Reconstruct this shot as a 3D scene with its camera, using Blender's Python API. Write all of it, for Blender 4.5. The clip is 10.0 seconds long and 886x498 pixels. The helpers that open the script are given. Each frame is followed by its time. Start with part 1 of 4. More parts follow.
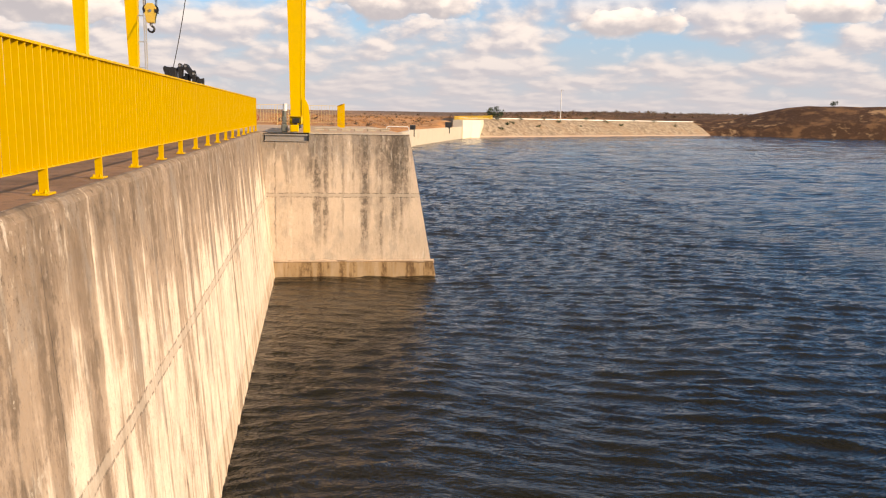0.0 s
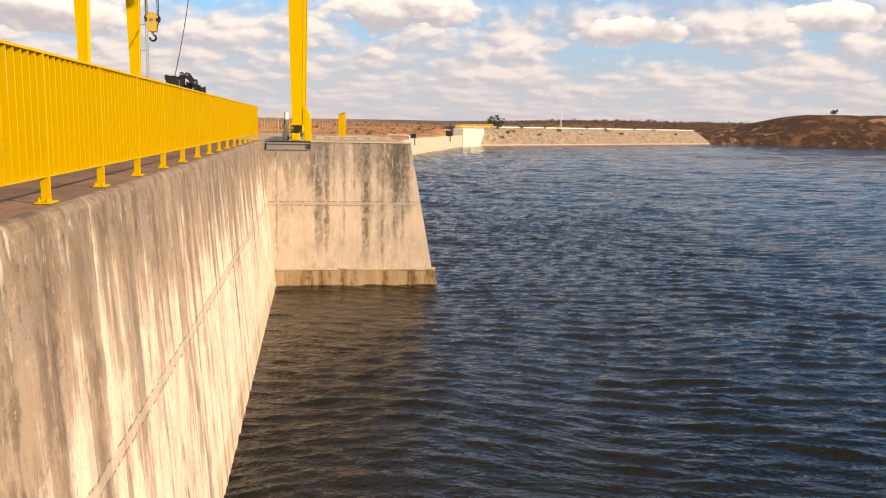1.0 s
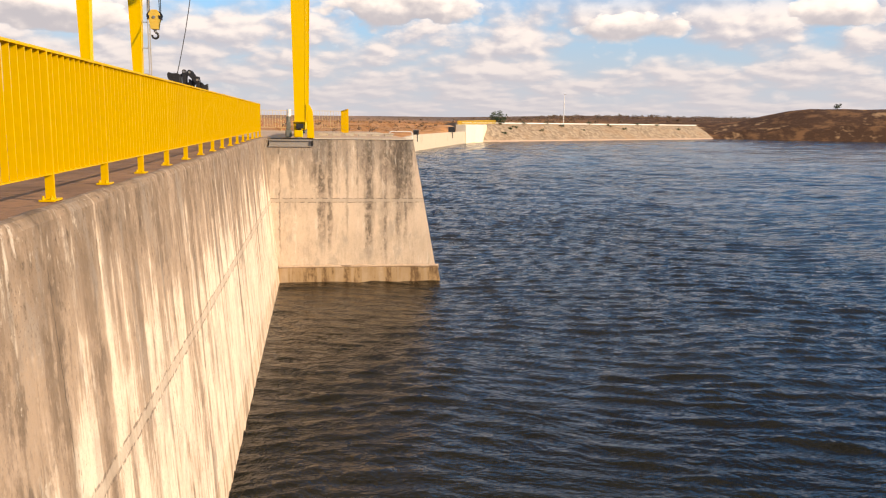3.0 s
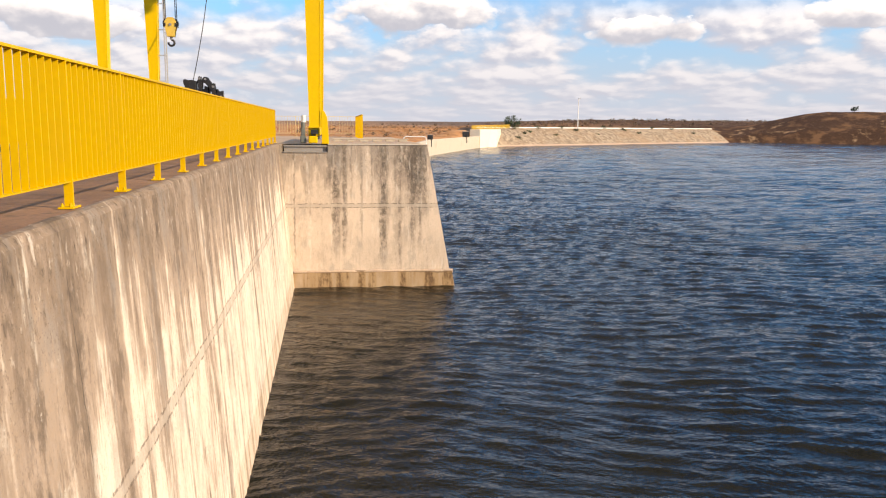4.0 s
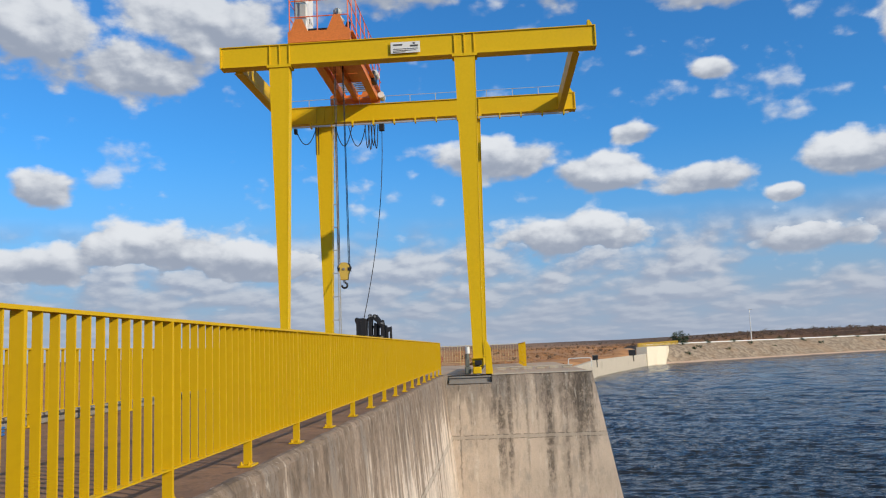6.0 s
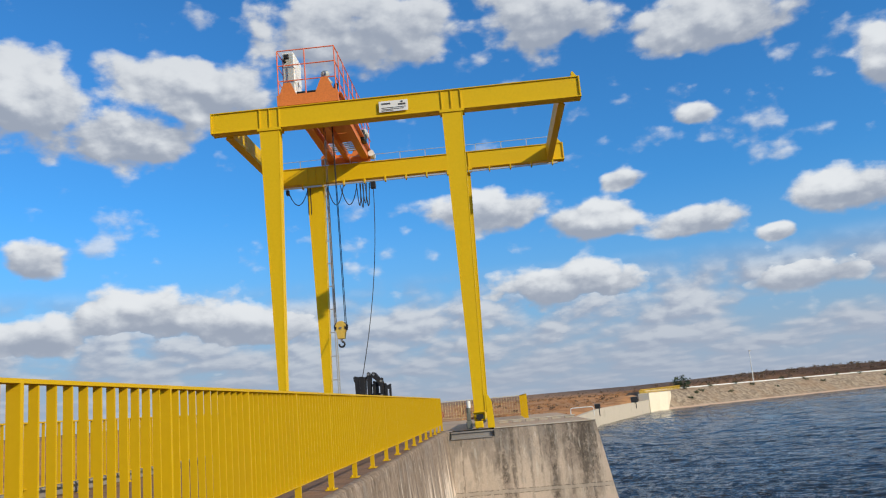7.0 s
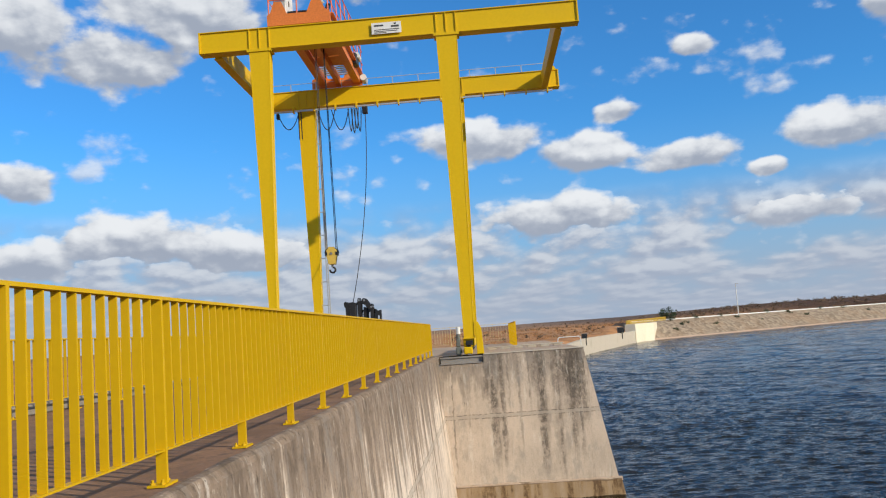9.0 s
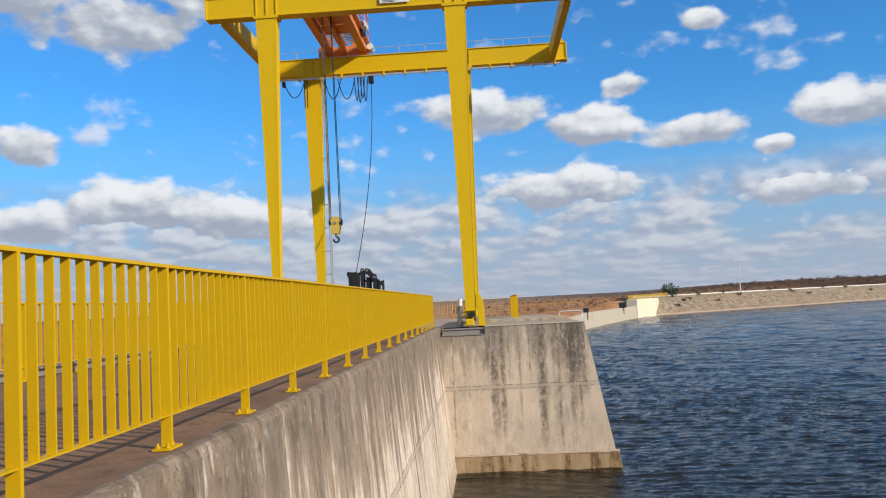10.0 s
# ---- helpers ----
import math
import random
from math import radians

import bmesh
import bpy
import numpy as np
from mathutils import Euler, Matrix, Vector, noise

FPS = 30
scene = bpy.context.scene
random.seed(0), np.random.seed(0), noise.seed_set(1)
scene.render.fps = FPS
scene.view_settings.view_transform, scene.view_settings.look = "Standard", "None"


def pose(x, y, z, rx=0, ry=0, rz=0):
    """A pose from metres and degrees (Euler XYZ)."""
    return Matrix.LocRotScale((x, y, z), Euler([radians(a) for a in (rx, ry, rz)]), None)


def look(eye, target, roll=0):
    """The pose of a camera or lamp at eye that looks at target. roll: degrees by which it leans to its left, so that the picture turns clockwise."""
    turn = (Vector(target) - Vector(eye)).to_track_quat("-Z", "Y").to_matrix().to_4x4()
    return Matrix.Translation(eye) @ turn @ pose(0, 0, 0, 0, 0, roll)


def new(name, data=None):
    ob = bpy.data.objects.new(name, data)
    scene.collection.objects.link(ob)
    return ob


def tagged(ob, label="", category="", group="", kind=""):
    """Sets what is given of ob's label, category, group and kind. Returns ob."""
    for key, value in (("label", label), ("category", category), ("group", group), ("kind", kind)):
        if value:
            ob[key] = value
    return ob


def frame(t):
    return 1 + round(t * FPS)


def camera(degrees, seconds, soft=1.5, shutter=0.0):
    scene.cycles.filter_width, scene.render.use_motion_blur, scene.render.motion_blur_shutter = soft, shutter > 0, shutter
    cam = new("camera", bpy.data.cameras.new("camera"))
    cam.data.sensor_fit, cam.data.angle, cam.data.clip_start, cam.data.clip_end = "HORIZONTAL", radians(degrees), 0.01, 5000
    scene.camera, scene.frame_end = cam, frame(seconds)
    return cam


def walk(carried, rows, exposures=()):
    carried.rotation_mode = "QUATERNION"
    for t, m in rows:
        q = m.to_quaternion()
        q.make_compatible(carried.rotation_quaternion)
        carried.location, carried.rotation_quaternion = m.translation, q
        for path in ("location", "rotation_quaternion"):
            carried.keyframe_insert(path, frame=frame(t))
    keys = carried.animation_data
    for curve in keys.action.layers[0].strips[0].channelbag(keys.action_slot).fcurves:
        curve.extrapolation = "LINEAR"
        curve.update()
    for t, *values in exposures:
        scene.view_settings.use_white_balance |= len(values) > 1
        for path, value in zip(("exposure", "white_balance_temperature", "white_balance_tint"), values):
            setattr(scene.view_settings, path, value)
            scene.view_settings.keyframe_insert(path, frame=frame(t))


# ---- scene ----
# ---- camera and walk ----
cam = camera(56.8, 10.0, soft=1.15)
PATH = [
    (0, (1.773, -0.115, 0.639), (2.079, 1.835, 0.318), 1.1),
    (0.5, (1.763, -0.089, 0.637), (2.068, 1.863, 0.328), 1.1),
    (1, (1.753, -0.082, 0.637), (2.058, 1.872, 0.336), 1.1),
    (1.5, (1.754, -0.089, 0.637), (2.054, 1.865, 0.331), 1.0),
    (2, (1.757, -0.107, 0.634), (2.055, 1.846, 0.326), 0.8),
    (2.5, (1.747, -0.078, 0.63), (2.045, 1.875, 0.32), 0.8),
    (3.8, (1.747, -0.10, 0.639), (2.035, 1.855, 0.333), 0.6),
    (4, (1.745, -0.106, 0.644), (2.008, 1.855, 0.345), 0.5),
    (4.5, (1.725, -0.145, 0.704), (1.736, 1.841, 0.469), 0.1),
    (5, (1.734, -0.138, 0.763), (1.61, 1.854, 0.638), -0.5),
    (5.5, (1.739, -0.147, 0.814), (1.595, 1.847, 0.846), -1.0),
    (6, (1.782, -0.168, 0.851), (1.662, 1.813, 1.096), -2.3),
    (6.2, (1.790, -0.183, 0.862), (1.675, 1.795, 1.138), -3.0),
    (7.3, (1.780, -0.175, 0.836), (1.690, 1.785, 1.224), -5.4),
    (7.5, (1.783, -0.148, 0.825), (1.697, 1.812, 1.211), -5.6),
    (8, (1.758, -0.106, 0.81), (1.674, 1.862, 1.153), -5.3),
    (8.5, (1.743, -0.079, 0.792), (1.656, 1.900, 1.066), -4.8),
    (9, (1.729, -0.052, 0.771), (1.639, 1.936, 0.975), -4.1),
    (9.5, (1.731, -0.063, 0.768), (1.636, 1.928, 0.926), -3.3),
    (10, (1.738, -0.116, 0.782), (1.635, 1.876, 0.917), -2.9),
]
walk(cam, [(t, look(e, g, r)) for t, e, g, r in PATH], exposures=[(0, 0.17, 8200, 18), (2.5, 0.17, 8150, 18), (4, 0.28, 7300, 15), (4.5, 0.02, 6850, 13), (5, -0.17, 6480, 11), (5.5, -0.37, 6200, 9), (6, -0.42, 6080, 8), (7.5, -0.36, 6150, 7), (10, -0.30, 6150, 8)])

# ---- world and sun ----
SUN_DIR = Vector((0.838, -0.54, 0.455)).normalized()
WATER_Z = -4.95


class Graph:
    """Short hand for shader nodes."""

    def __init__(self, tree):
        self.tree = tree

    def node(self, kind, **sets):
        n = self.tree.nodes.new(kind)
        for key, value in sets.items():
            setattr(n, key, value)
        return n

    def put(self, socket, value):
        if isinstance(value, bpy.types.NodeSocket):
            self.tree.links.new(value, socket)
        elif value is not None:
            socket.default_value = value

    def math(self, op, a, b=None, c=None, clamp=False):
        n = self.node("ShaderNodeMath", operation=op, use_clamp=clamp)
        for i, v in enumerate((a, b, c)):
            self.put(n.inputs[i], v)
        return n.outputs[0]

    def vec(self, op, a, b=None):
        n = self.node("ShaderNodeVectorMath", operation=op)
        self.put(n.inputs[0], a)
        self.put(n.inputs[1], b)
        return n.outputs["Value"] if op in ("LENGTH", "DOT_PRODUCT", "DISTANCE") else n.outputs["Vector"]

    def xyz(self, v):
        n = self.node("ShaderNodeSeparateXYZ")
        self.put(n.inputs[0], v)
        return n.outputs

    def join(self, x, y, z):
        n = self.node("ShaderNodeCombineXYZ")
        for i, v in enumerate((x, y, z)):
            self.put(n.inputs[i], v)
        return n.outputs[0]

    def noise(self, v, scale, detail=4.0, rough=0.55, lac=2.0):
        n = self.node("ShaderNodeTexNoise")
        self.put(n.inputs["Vector"], v)
        n.inputs["Scale"].default_value, n.inputs["Detail"].default_value = scale, detail
        n.inputs["Roughness"].default_value, n.inputs["Lacunarity"].default_value = rough, lac
        return n.outputs["Fac"]

    def ramp(self, v, a, b, lo=0.0, hi=1.0):
        n = self.node("ShaderNodeMapRange", interpolation_type="SMOOTHSTEP")
        self.put(n.inputs["Value"], v)
        for key, value in (("From Min", a), ("From Max", b), ("To Min", lo), ("To Max", hi)):
            self.put(n.inputs[key], value)
        return n.outputs["Result"]

    def mix(self, f, a, b, blend="MIX"):
        n = self.node("ShaderNodeMix", data_type="RGBA", blend_type=blend)
        self.put(n.inputs[0], f)
        self.put(n.inputs[6], a)
        self.put(n.inputs[7], b)
        return n.outputs[2]


def rgb(r, g, b):
    return (r, g, b, 1.0)


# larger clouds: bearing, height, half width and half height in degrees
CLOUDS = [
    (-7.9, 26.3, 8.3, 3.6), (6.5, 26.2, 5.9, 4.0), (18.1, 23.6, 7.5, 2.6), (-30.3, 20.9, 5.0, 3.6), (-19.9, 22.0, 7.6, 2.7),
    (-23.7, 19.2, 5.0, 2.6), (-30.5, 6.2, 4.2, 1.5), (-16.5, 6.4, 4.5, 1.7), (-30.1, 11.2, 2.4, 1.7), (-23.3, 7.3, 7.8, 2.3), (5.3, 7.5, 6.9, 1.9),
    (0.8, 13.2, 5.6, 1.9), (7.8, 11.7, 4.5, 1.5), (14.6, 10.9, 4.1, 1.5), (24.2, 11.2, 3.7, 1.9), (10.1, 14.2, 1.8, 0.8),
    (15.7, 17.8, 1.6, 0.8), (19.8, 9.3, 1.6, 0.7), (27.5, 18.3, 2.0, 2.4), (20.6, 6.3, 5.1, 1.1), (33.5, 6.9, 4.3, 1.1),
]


def make_world():
    w = bpy.data.worlds.new("sky")
    scene.world = w
    w.use_nodes = True
    t = w.node_tree
    t.nodes.clear()
    g = Graph(t)
    sky = g.node("ShaderNodeTexSky", sky_type="NISHITA", sun_disc=False)
    sky.sun_elevation, sky.sun_rotation = math.asin(SUN_DIR.z), math.atan2(SUN_DIR.x, SUN_DIR.y)
    sky.air_density, sky.dust_density, sky.ozone_density = 1.0, 0.6, 2.5
    d = g.node("ShaderNodeTexCoord").outputs["Generated"]
    x, y, z = g.xyz(d)
    deg = 180 / math.pi
    az = g.math("MULTIPLY", g.math("ARCTAN2", x, y), deg)
    el = g.math("MULTIPLY", g.math("ARCSINE", z), deg)
    # heaped clouds: finer and flatter towards the horizon, as a layer seen from below
    plan = g.join(g.math("MULTIPLY", az, 0.13), g.math("MULTIPLY", g.math("LOGARITHM", g.math("ADD", g.math("MAXIMUM", el, -0.5), 2.0), math.e), 2.0), 0.0)
    open_sky = g.join(g.math("MULTIPLY", az, 0.10), g.math("MULTIPLY", el, 0.16), 0.0)

    def cells(v, scale, smooth):
        n = g.node("ShaderNodeTexVoronoi", feature="SMOOTH_F1", voronoi_dimensions="2D")
        g.put(n.inputs["Vector"], v)
        n.inputs["Scale"].default_value, n.inputs["Smoothness"].default_value = scale, smooth
        n.inputs["Detail"].default_value, n.inputs["Roughness"].default_value, n.inputs["Lacunarity"].default_value = 1.6, 0.5, 2.3
        return g.math("SUBTRACT", 0.45, n.outputs["Distance"])

    def wobbled(v, size):
        wob = g.noise(v, 5.0, 5, 0.6)
        return g.vec("ADD", v, g.join(g.math("MULTIPLY", wob, size), g.math("MULTIPLY", wob, -0.8 * size), 0.0))

    def heaps(v):
        return g.math("ADD", g.math("ADD", g.noise(v, 0.95, 9, 0.56), g.math("MULTIPLY", cells(wobbled(v, 0.22), 1.6, 0.45), 0.42)), -0.01)

    def billows(v):
        return g.math("ADD", g.math("MULTIPLY", g.math("SUBTRACT", g.noise(v, 1.7, 8, 0.55), 0.5), 1.9), g.math("MULTIPLY", cells(wobbled(v, 0.12), 3.0, 0.6), 0.45))

    layer = heaps(plan)
    layer_up = heaps(g.vec("ADD", plan, (0.05, 0.10, 0.0)))
    puff = billows(open_sky)
    puff_up = billows(g.vec("ADD", open_sky, (0.05, 0.085, 0.0)))
    pos = g.join(az, el, 0.0)
    body, tops = None, None
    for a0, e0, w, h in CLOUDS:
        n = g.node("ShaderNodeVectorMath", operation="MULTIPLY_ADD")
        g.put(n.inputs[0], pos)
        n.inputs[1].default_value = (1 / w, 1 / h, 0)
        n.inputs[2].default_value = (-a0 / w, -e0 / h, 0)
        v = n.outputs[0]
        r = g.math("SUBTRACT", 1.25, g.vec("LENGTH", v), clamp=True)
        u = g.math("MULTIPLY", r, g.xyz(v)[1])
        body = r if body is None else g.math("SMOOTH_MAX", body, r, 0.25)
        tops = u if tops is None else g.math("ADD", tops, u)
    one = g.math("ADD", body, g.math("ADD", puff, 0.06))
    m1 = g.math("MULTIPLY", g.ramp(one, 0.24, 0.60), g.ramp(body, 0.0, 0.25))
    low = g.ramp(el, 6.5, 9.5, 1.0, 0.0)
    m2 = g.math("MULTIPLY", g.math("MULTIPLY", g.ramp(layer, 0.13, 0.47), low), 0.92)
    # unseen clouds added overhead, to whiten the fill light and the water's reflections
    over = g.noise(g.vec("DIVIDE", d, g.join(g.math("ADD", g.math("ABSOLUTE", z), 0.25), g.math("ADD", g.math("ABSOLUTE", z), 0.25), 1.0)), 2.4, 7, 0.58)
    m3 = g.math("MULTIPLY", g.ramp(over, 0.43, 0.57), g.ramp(el, 31.0, 38.0))
    m1 = g.math("MAXIMUM", m1, m3)
    mask = g.math("MAXIMUM", m1, m2)
    s1 = g.math("ADD", g.math("MULTIPLY", tops, 0.85), g.math("MULTIPLY", g.math("SUBTRACT", puff, puff_up), 0.85))
    s1 = g.ramp(g.math("ADD", s1, g.math("MULTIPLY", puff, 0.25)), -0.42, 0.42)
    s2 = g.ramp(g.math("ADD", g.math("SUBTRACT", layer, layer_up), g.math("MULTIPLY", g.math("SUBTRACT", layer, 0.38), 0.30)), -0.13, 0.20)
    s1 = g.math("MULTIPLY", s1, g.ramp(el, 17.0, 27.0, 1.0, 0.75))
    pick = g.ramp(g.math("SUBTRACT", m1, m2), -0.15, 0.15)
    lit = g.math("ADD", g.math("MULTIPLY", pick, s1), g.math("MULTIPLY", g.math("SUBTRACT", 1.0, pick), s2))
    cloud = g.mix(lit, g.mix(pick, rgb(3.9, 4.2, 5.1), rgb(3.8, 4.1, 4.85)), g.mix(pick, rgb(7.6, 7.5, 7.6), rgb(8.9, 8.75, 8.7)))
    deep = g.mix(1.0, sky.outputs[0], rgb(0.50, 1.19, 1.74), "MULTIPLY")
    deep = g.mix(1.0, deep, g.mix(g.ramp(el, 26.0, 50.0), rgb(1, 1, 1), rgb(1.05, 0.54, 0.31)), "MULTIPLY")
    haze = g.ramp(el, 0.0, 15.0, 0.85, 0.0)
    base = g.mix(haze, deep, rgb(2.9, 4.35, 6.2))
    col = g.mix(mask, base, cloud)
    veil = g.ramp(el, -1.5, 8.5, 0.90, 0.0)
    col = g.mix(veil, col, rgb(4.2, 4.6, 5.5))
    bg = g.node("ShaderNodeBackground")
    g.put(bg.inputs["Color"], col)
    bg.inputs["Strength"].default_value = 0.12
    out = g.node("ShaderNodeOutputWorld")
    t.links.new(bg.outputs[0], out.inputs[0])


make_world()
sun = new("sun", bpy.data.lights.new("sun", "SUN"))
sun.data.energy, sun.data.angle, sun.data.color = 5.8, radians(0.6), (1.0, 0.82, 0.60)
sun.matrix_world = look((0, 0, 40), Vector((0, 0, 40)) - SUN_DIR)

# ---- materials ----
MATS = {}


def shader(name, rough=0.6, metal=0.0, spec=0.5):
    m = bpy.data.materials.new(name)
    m.use_nodes = True
    g = Graph(m.node_tree)
    b = m.node_tree.nodes["Principled BSDF"]
    b.inputs["Roughness"].default_value, b.inputs["Metallic"].default_value = rough, metal
    b.inputs["Specular IOR Level"].default_value = spec
    MATS[name] = m
    return m, g, b


def place(g):
    return g.node("ShaderNodeNewGeometry").outputs["Position"]


def bump(g, b, height, strength, distance):
    n = g.node("ShaderNodeBump")
    n.inputs["Strength"].default_value, n.inputs["Distance"].default_value = strength, distance
    g.put(n.inputs["Height"], height)
    g.put(b.inputs["Normal"], n.outputs[0])


def plain(name, c, rough=0.5, metal=0.0, wear=0.18, scale=6.0, dirt=(0.10, 0.08, 0.06), grain=0.0, spec=0.5):
    """A painted or raw surface with fine grain and larger stains."""
    m, g, b = shader(name, rough, metal, spec)
    p = place(g)
    fine = g.noise(p, scale * 8, 5)
    broad = g.ramp(g.noise(p, scale * 0.4, 6, 0.65), 0.5, 0.75)
    col = g.mix(g.math("MULTIPLY", broad, wear), rgb(*c), rgb(*dirt))
    col = g.mix(g.ramp(fine, 0.3, 0.7, 0.0, wear), col, rgb(*[v * 0.6 for v in c]))
    g.put(b.inputs["Base Color"], col)
    g.put(b.inputs["Roughness"], g.ramp(fine, 0.2, 0.8, rough * 0.8, min(1.0, rough * 1.25)))
    if grain:
        bump(g, b, fine, 0.5, grain)
    return m


plain("yellow", (0.67, 0.435, 0.0), 0.50, spec=0.22, wear=0.12, scale=1.2, dirt=(0.45, 0.25, 0.03))
plain("yellow_rail", (0.60, 0.368, 0.0), 0.50, spec=0.22, wear=0.10, scale=2.0, dirt=(0.42, 0.22, 0.03))
plain("pale_rail", (0.66, 0.52, 0.24), 0.55, wear=0.3, scale=4.0, dirt=(0.35, 0.27, 0.16))
plain("orange", (0.70, 0.20, 0.028), 0.45, wear=0.35, scale=2.0, dirt=(0.22, 0.06, 0.03))
plain("orange_rail", (0.75, 0.16, 0.06), 0.45)
plain("black_metal", (0.012, 0.012, 0.013), 0.5, wear=0.3, scale=5, dirt=(0.05, 0.04, 0.03))
plain("steel", (0.30, 0.30, 0.29), 0.45, 0.6, wear=0.3)
plain("galvanised", (0.55, 0.56, 0.55), 0.4, 0.5, wear=0.2)
plain("white_paint", (0.74, 0.74, 0.70), 0.5, wear=0.15)
plain("grey_panel", (0.42, 0.44, 0.42), 0.5, wear=0.15)
plain("shore_yellow", (0.66, 0.42, 0.02), 0.55, wear=0.3)
plain("cable_rubber", (0.012, 0.014, 0.018), 0.6)
plain("ink", (0.06, 0.06, 0.06), 0.6)
plain("blue_paint", (0.03, 0.12, 0.35), 0.5)
plain("pale_concrete", (0.52, 0.46, 0.37), 0.85, wear=0.35, scale=1.0, dirt=(0.22, 0.19, 0.15), grain=0.004, spec=0.12)
plain("lime_concrete", (0.80, 0.71, 0.54), 0.85, wear=0.25, scale=0.4, dirt=(0.42, 0.36, 0.28), grain=0.004, spec=0.12)
plain("grey_concrete", (0.27, 0.245, 0.21), 0.9, wear=0.5, scale=1.5, dirt=(0.09, 0.075, 0.06), grain=0.004, spec=0.12)
plain("weathered_steel", (0.27, 0.25, 0.225), 0.7, wear=0.4, scale=3.0, dirt=(0.16, 0.12, 0.09))
plain("dusty_concrete", (0.47, 0.365, 0.275), 0.9, wear=0.4, scale=1.0, dirt=(0.22, 0.16, 0.12), grain=0.004, spec=0.12)
plain("machine_green", (0.13, 0.14, 0.12), 0.5, wear=0.3)
plain("red_paint", (0.30, 0.04, 0.03), 0.5)
plain("bark", (0.10, 0.07, 0.05), 0.9, wear=0.4)
plain("leaf", (0.035, 0.06, 0.022), 0.7, wear=0.4, scale=2.0, dirt=(0.05, 0.05, 0.02))
plain("faded_yellow", (0.64, 0.44, 0.07), 0.55, wear=0.4, scale=6.0, dirt=(0.22, 0.14, 0.05))
plain("scrub", (0.16, 0.105, 0.062), 0.9, wear=0.6, scale=0.25, dirt=(0.06, 0.055, 0.028))
plain("dry_grass", (0.46, 0.25, 0.12), 0.95, wear=0.5, scale=0.2, dirt=(0.30, 0.15, 0.07), spec=0.1)


def concrete(name, warm, grey, dark, run, amount, lined, runs=(), drips=(), cracks=(), damp=1.0, rim=0.62):
    """Form-cast concrete with streaks that run down from its top, and smeared lift joints."""
    m, g, b = shader(name, 0.88, spec=0.2)
    p = place(g)
    x, y, z = g.xyz(p)
    wob = g.math("MULTIPLY", g.noise(p, 1.3, 4, 0.6), 0.10)
    s = g.math("ADD", g.math("ADD", x, y), wob)
    wide = g.noise(g.join(s, 0.0, g.math("MULTIPLY", z, 0.12)), 1.5, 2, 0.5)
    thin = g.noise(g.join(s, 3.0, g.math("MULTIPLY", z, 0.08)), 3.3, 3, 0.6)
    hair = g.noise(g.join(s, 6.0, g.math("MULTIPLY", z, 0.14)), 14.0, 3, 0.6)
    blot = g.noise(p, 0.8, 7, 0.65)
    patch = g.noise(p, 3.5, 7, 0.7)
    fine = g.noise(p, 26.0, 6, 0.7)
    speck = g.noise(g.vec("MULTIPLY", p, (1.0, 1.0, 0.55)), 10.0, 7, 0.75)
    depth = g.math("DIVIDE", g.math("MULTIPLY", z, -1.0), run)
    low = g.ramp(depth, 0.0, 1.0, 0.14, -0.05)
    st = g.math("ADD", g.math("MULTIPLY", wide, 0.40), g.math("MULTIPLY", thin, 0.45))
    st = g.math("ADD", st, g.math("MULTIPLY", hair, 0.15))
    st = g.math("ADD", st, g.math("MULTIPLY", g.math("SUBTRACT", blot, 0.5), 0.30))
    st = g.math("ADD", st, g.ramp(y, 3.0, 13.0, 0.028, 0.0))
    grime = g.ramp(g.math("ADD", st, low), 0.50 - amount, 0.59 - amount)
    bl = g.math("ADD", g.math("MULTIPLY", thin, 0.50), g.math("MULTIPLY", wide, 0.35))
    bl = g.math("ADD", bl, g.math("MULTIPLY", hair, 0.15))
    black = g.ramp(g.math("ADD", g.math("ADD", bl, g.math("MULTIPLY", low, 0.45)), g.math("MULTIPLY", g.math("SUBTRACT", patch, 0.5), 0.25)), 0.565 - amount, 0.625 - amount)
    col = g.mix(g.ramp(blot, 0.35, 0.7), rgb(*warm), rgb(*[v * 0.84 for v in warm]))
    col = g.mix(g.math("MULTIPLY", grime, 0.88), col, rgb(*grey))
    col = g.mix(g.math("MULTIPLY", black, 0.85), col, rgb(*dark))
    lines = g.math("MULTIPLY", g.ramp(thin, 0.52, 0.585), g.ramp(hair, 0.40, 0.55, 0.35, 1.0))
    col = g.mix(g.math("MULTIPLY", lines, lined), col, rgb(*[v * 0.85 for v in grey]))
    col = g.mix(g.math("MULTIPLY", g.ramp(hair, 0.56, 0.64), lined * 0.8), col, rgb(*[v * 0.75 for v in grey]))
    for x0, half, length, strong in runs:
        off = g.math("ABSOLUTE", g.math("SUBTRACT", g.math("ADD", x, g.math("MULTIPLY", g.math("SUBTRACT", patch, 0.5), 0.25)), x0))
        across = g.ramp(g.math("ADD", off, g.math("MULTIPLY", g.math("SUBTRACT", hair, 0.5), half * 1.6)), half * 0.25, half * 1.35, 1.0, 0.0)
        down = g.ramp(g.math("ADD", z, g.math("MULTIPLY", g.math("SUBTRACT", thin, 0.5), 2.0)), -length - 0.5, -length + 0.7)
        mottle = g.math("MULTIPLY", g.ramp(patch, 0.35, 0.55, 0.45, 1.0), g.ramp(speck, 0.40, 0.54, 0.45, 1.0))
        col = g.mix(g.math("MULTIPLY", g.math("MULTIPLY", across, down), g.math("MULTIPLY", mottle, strong)), col, rgb(*dark))
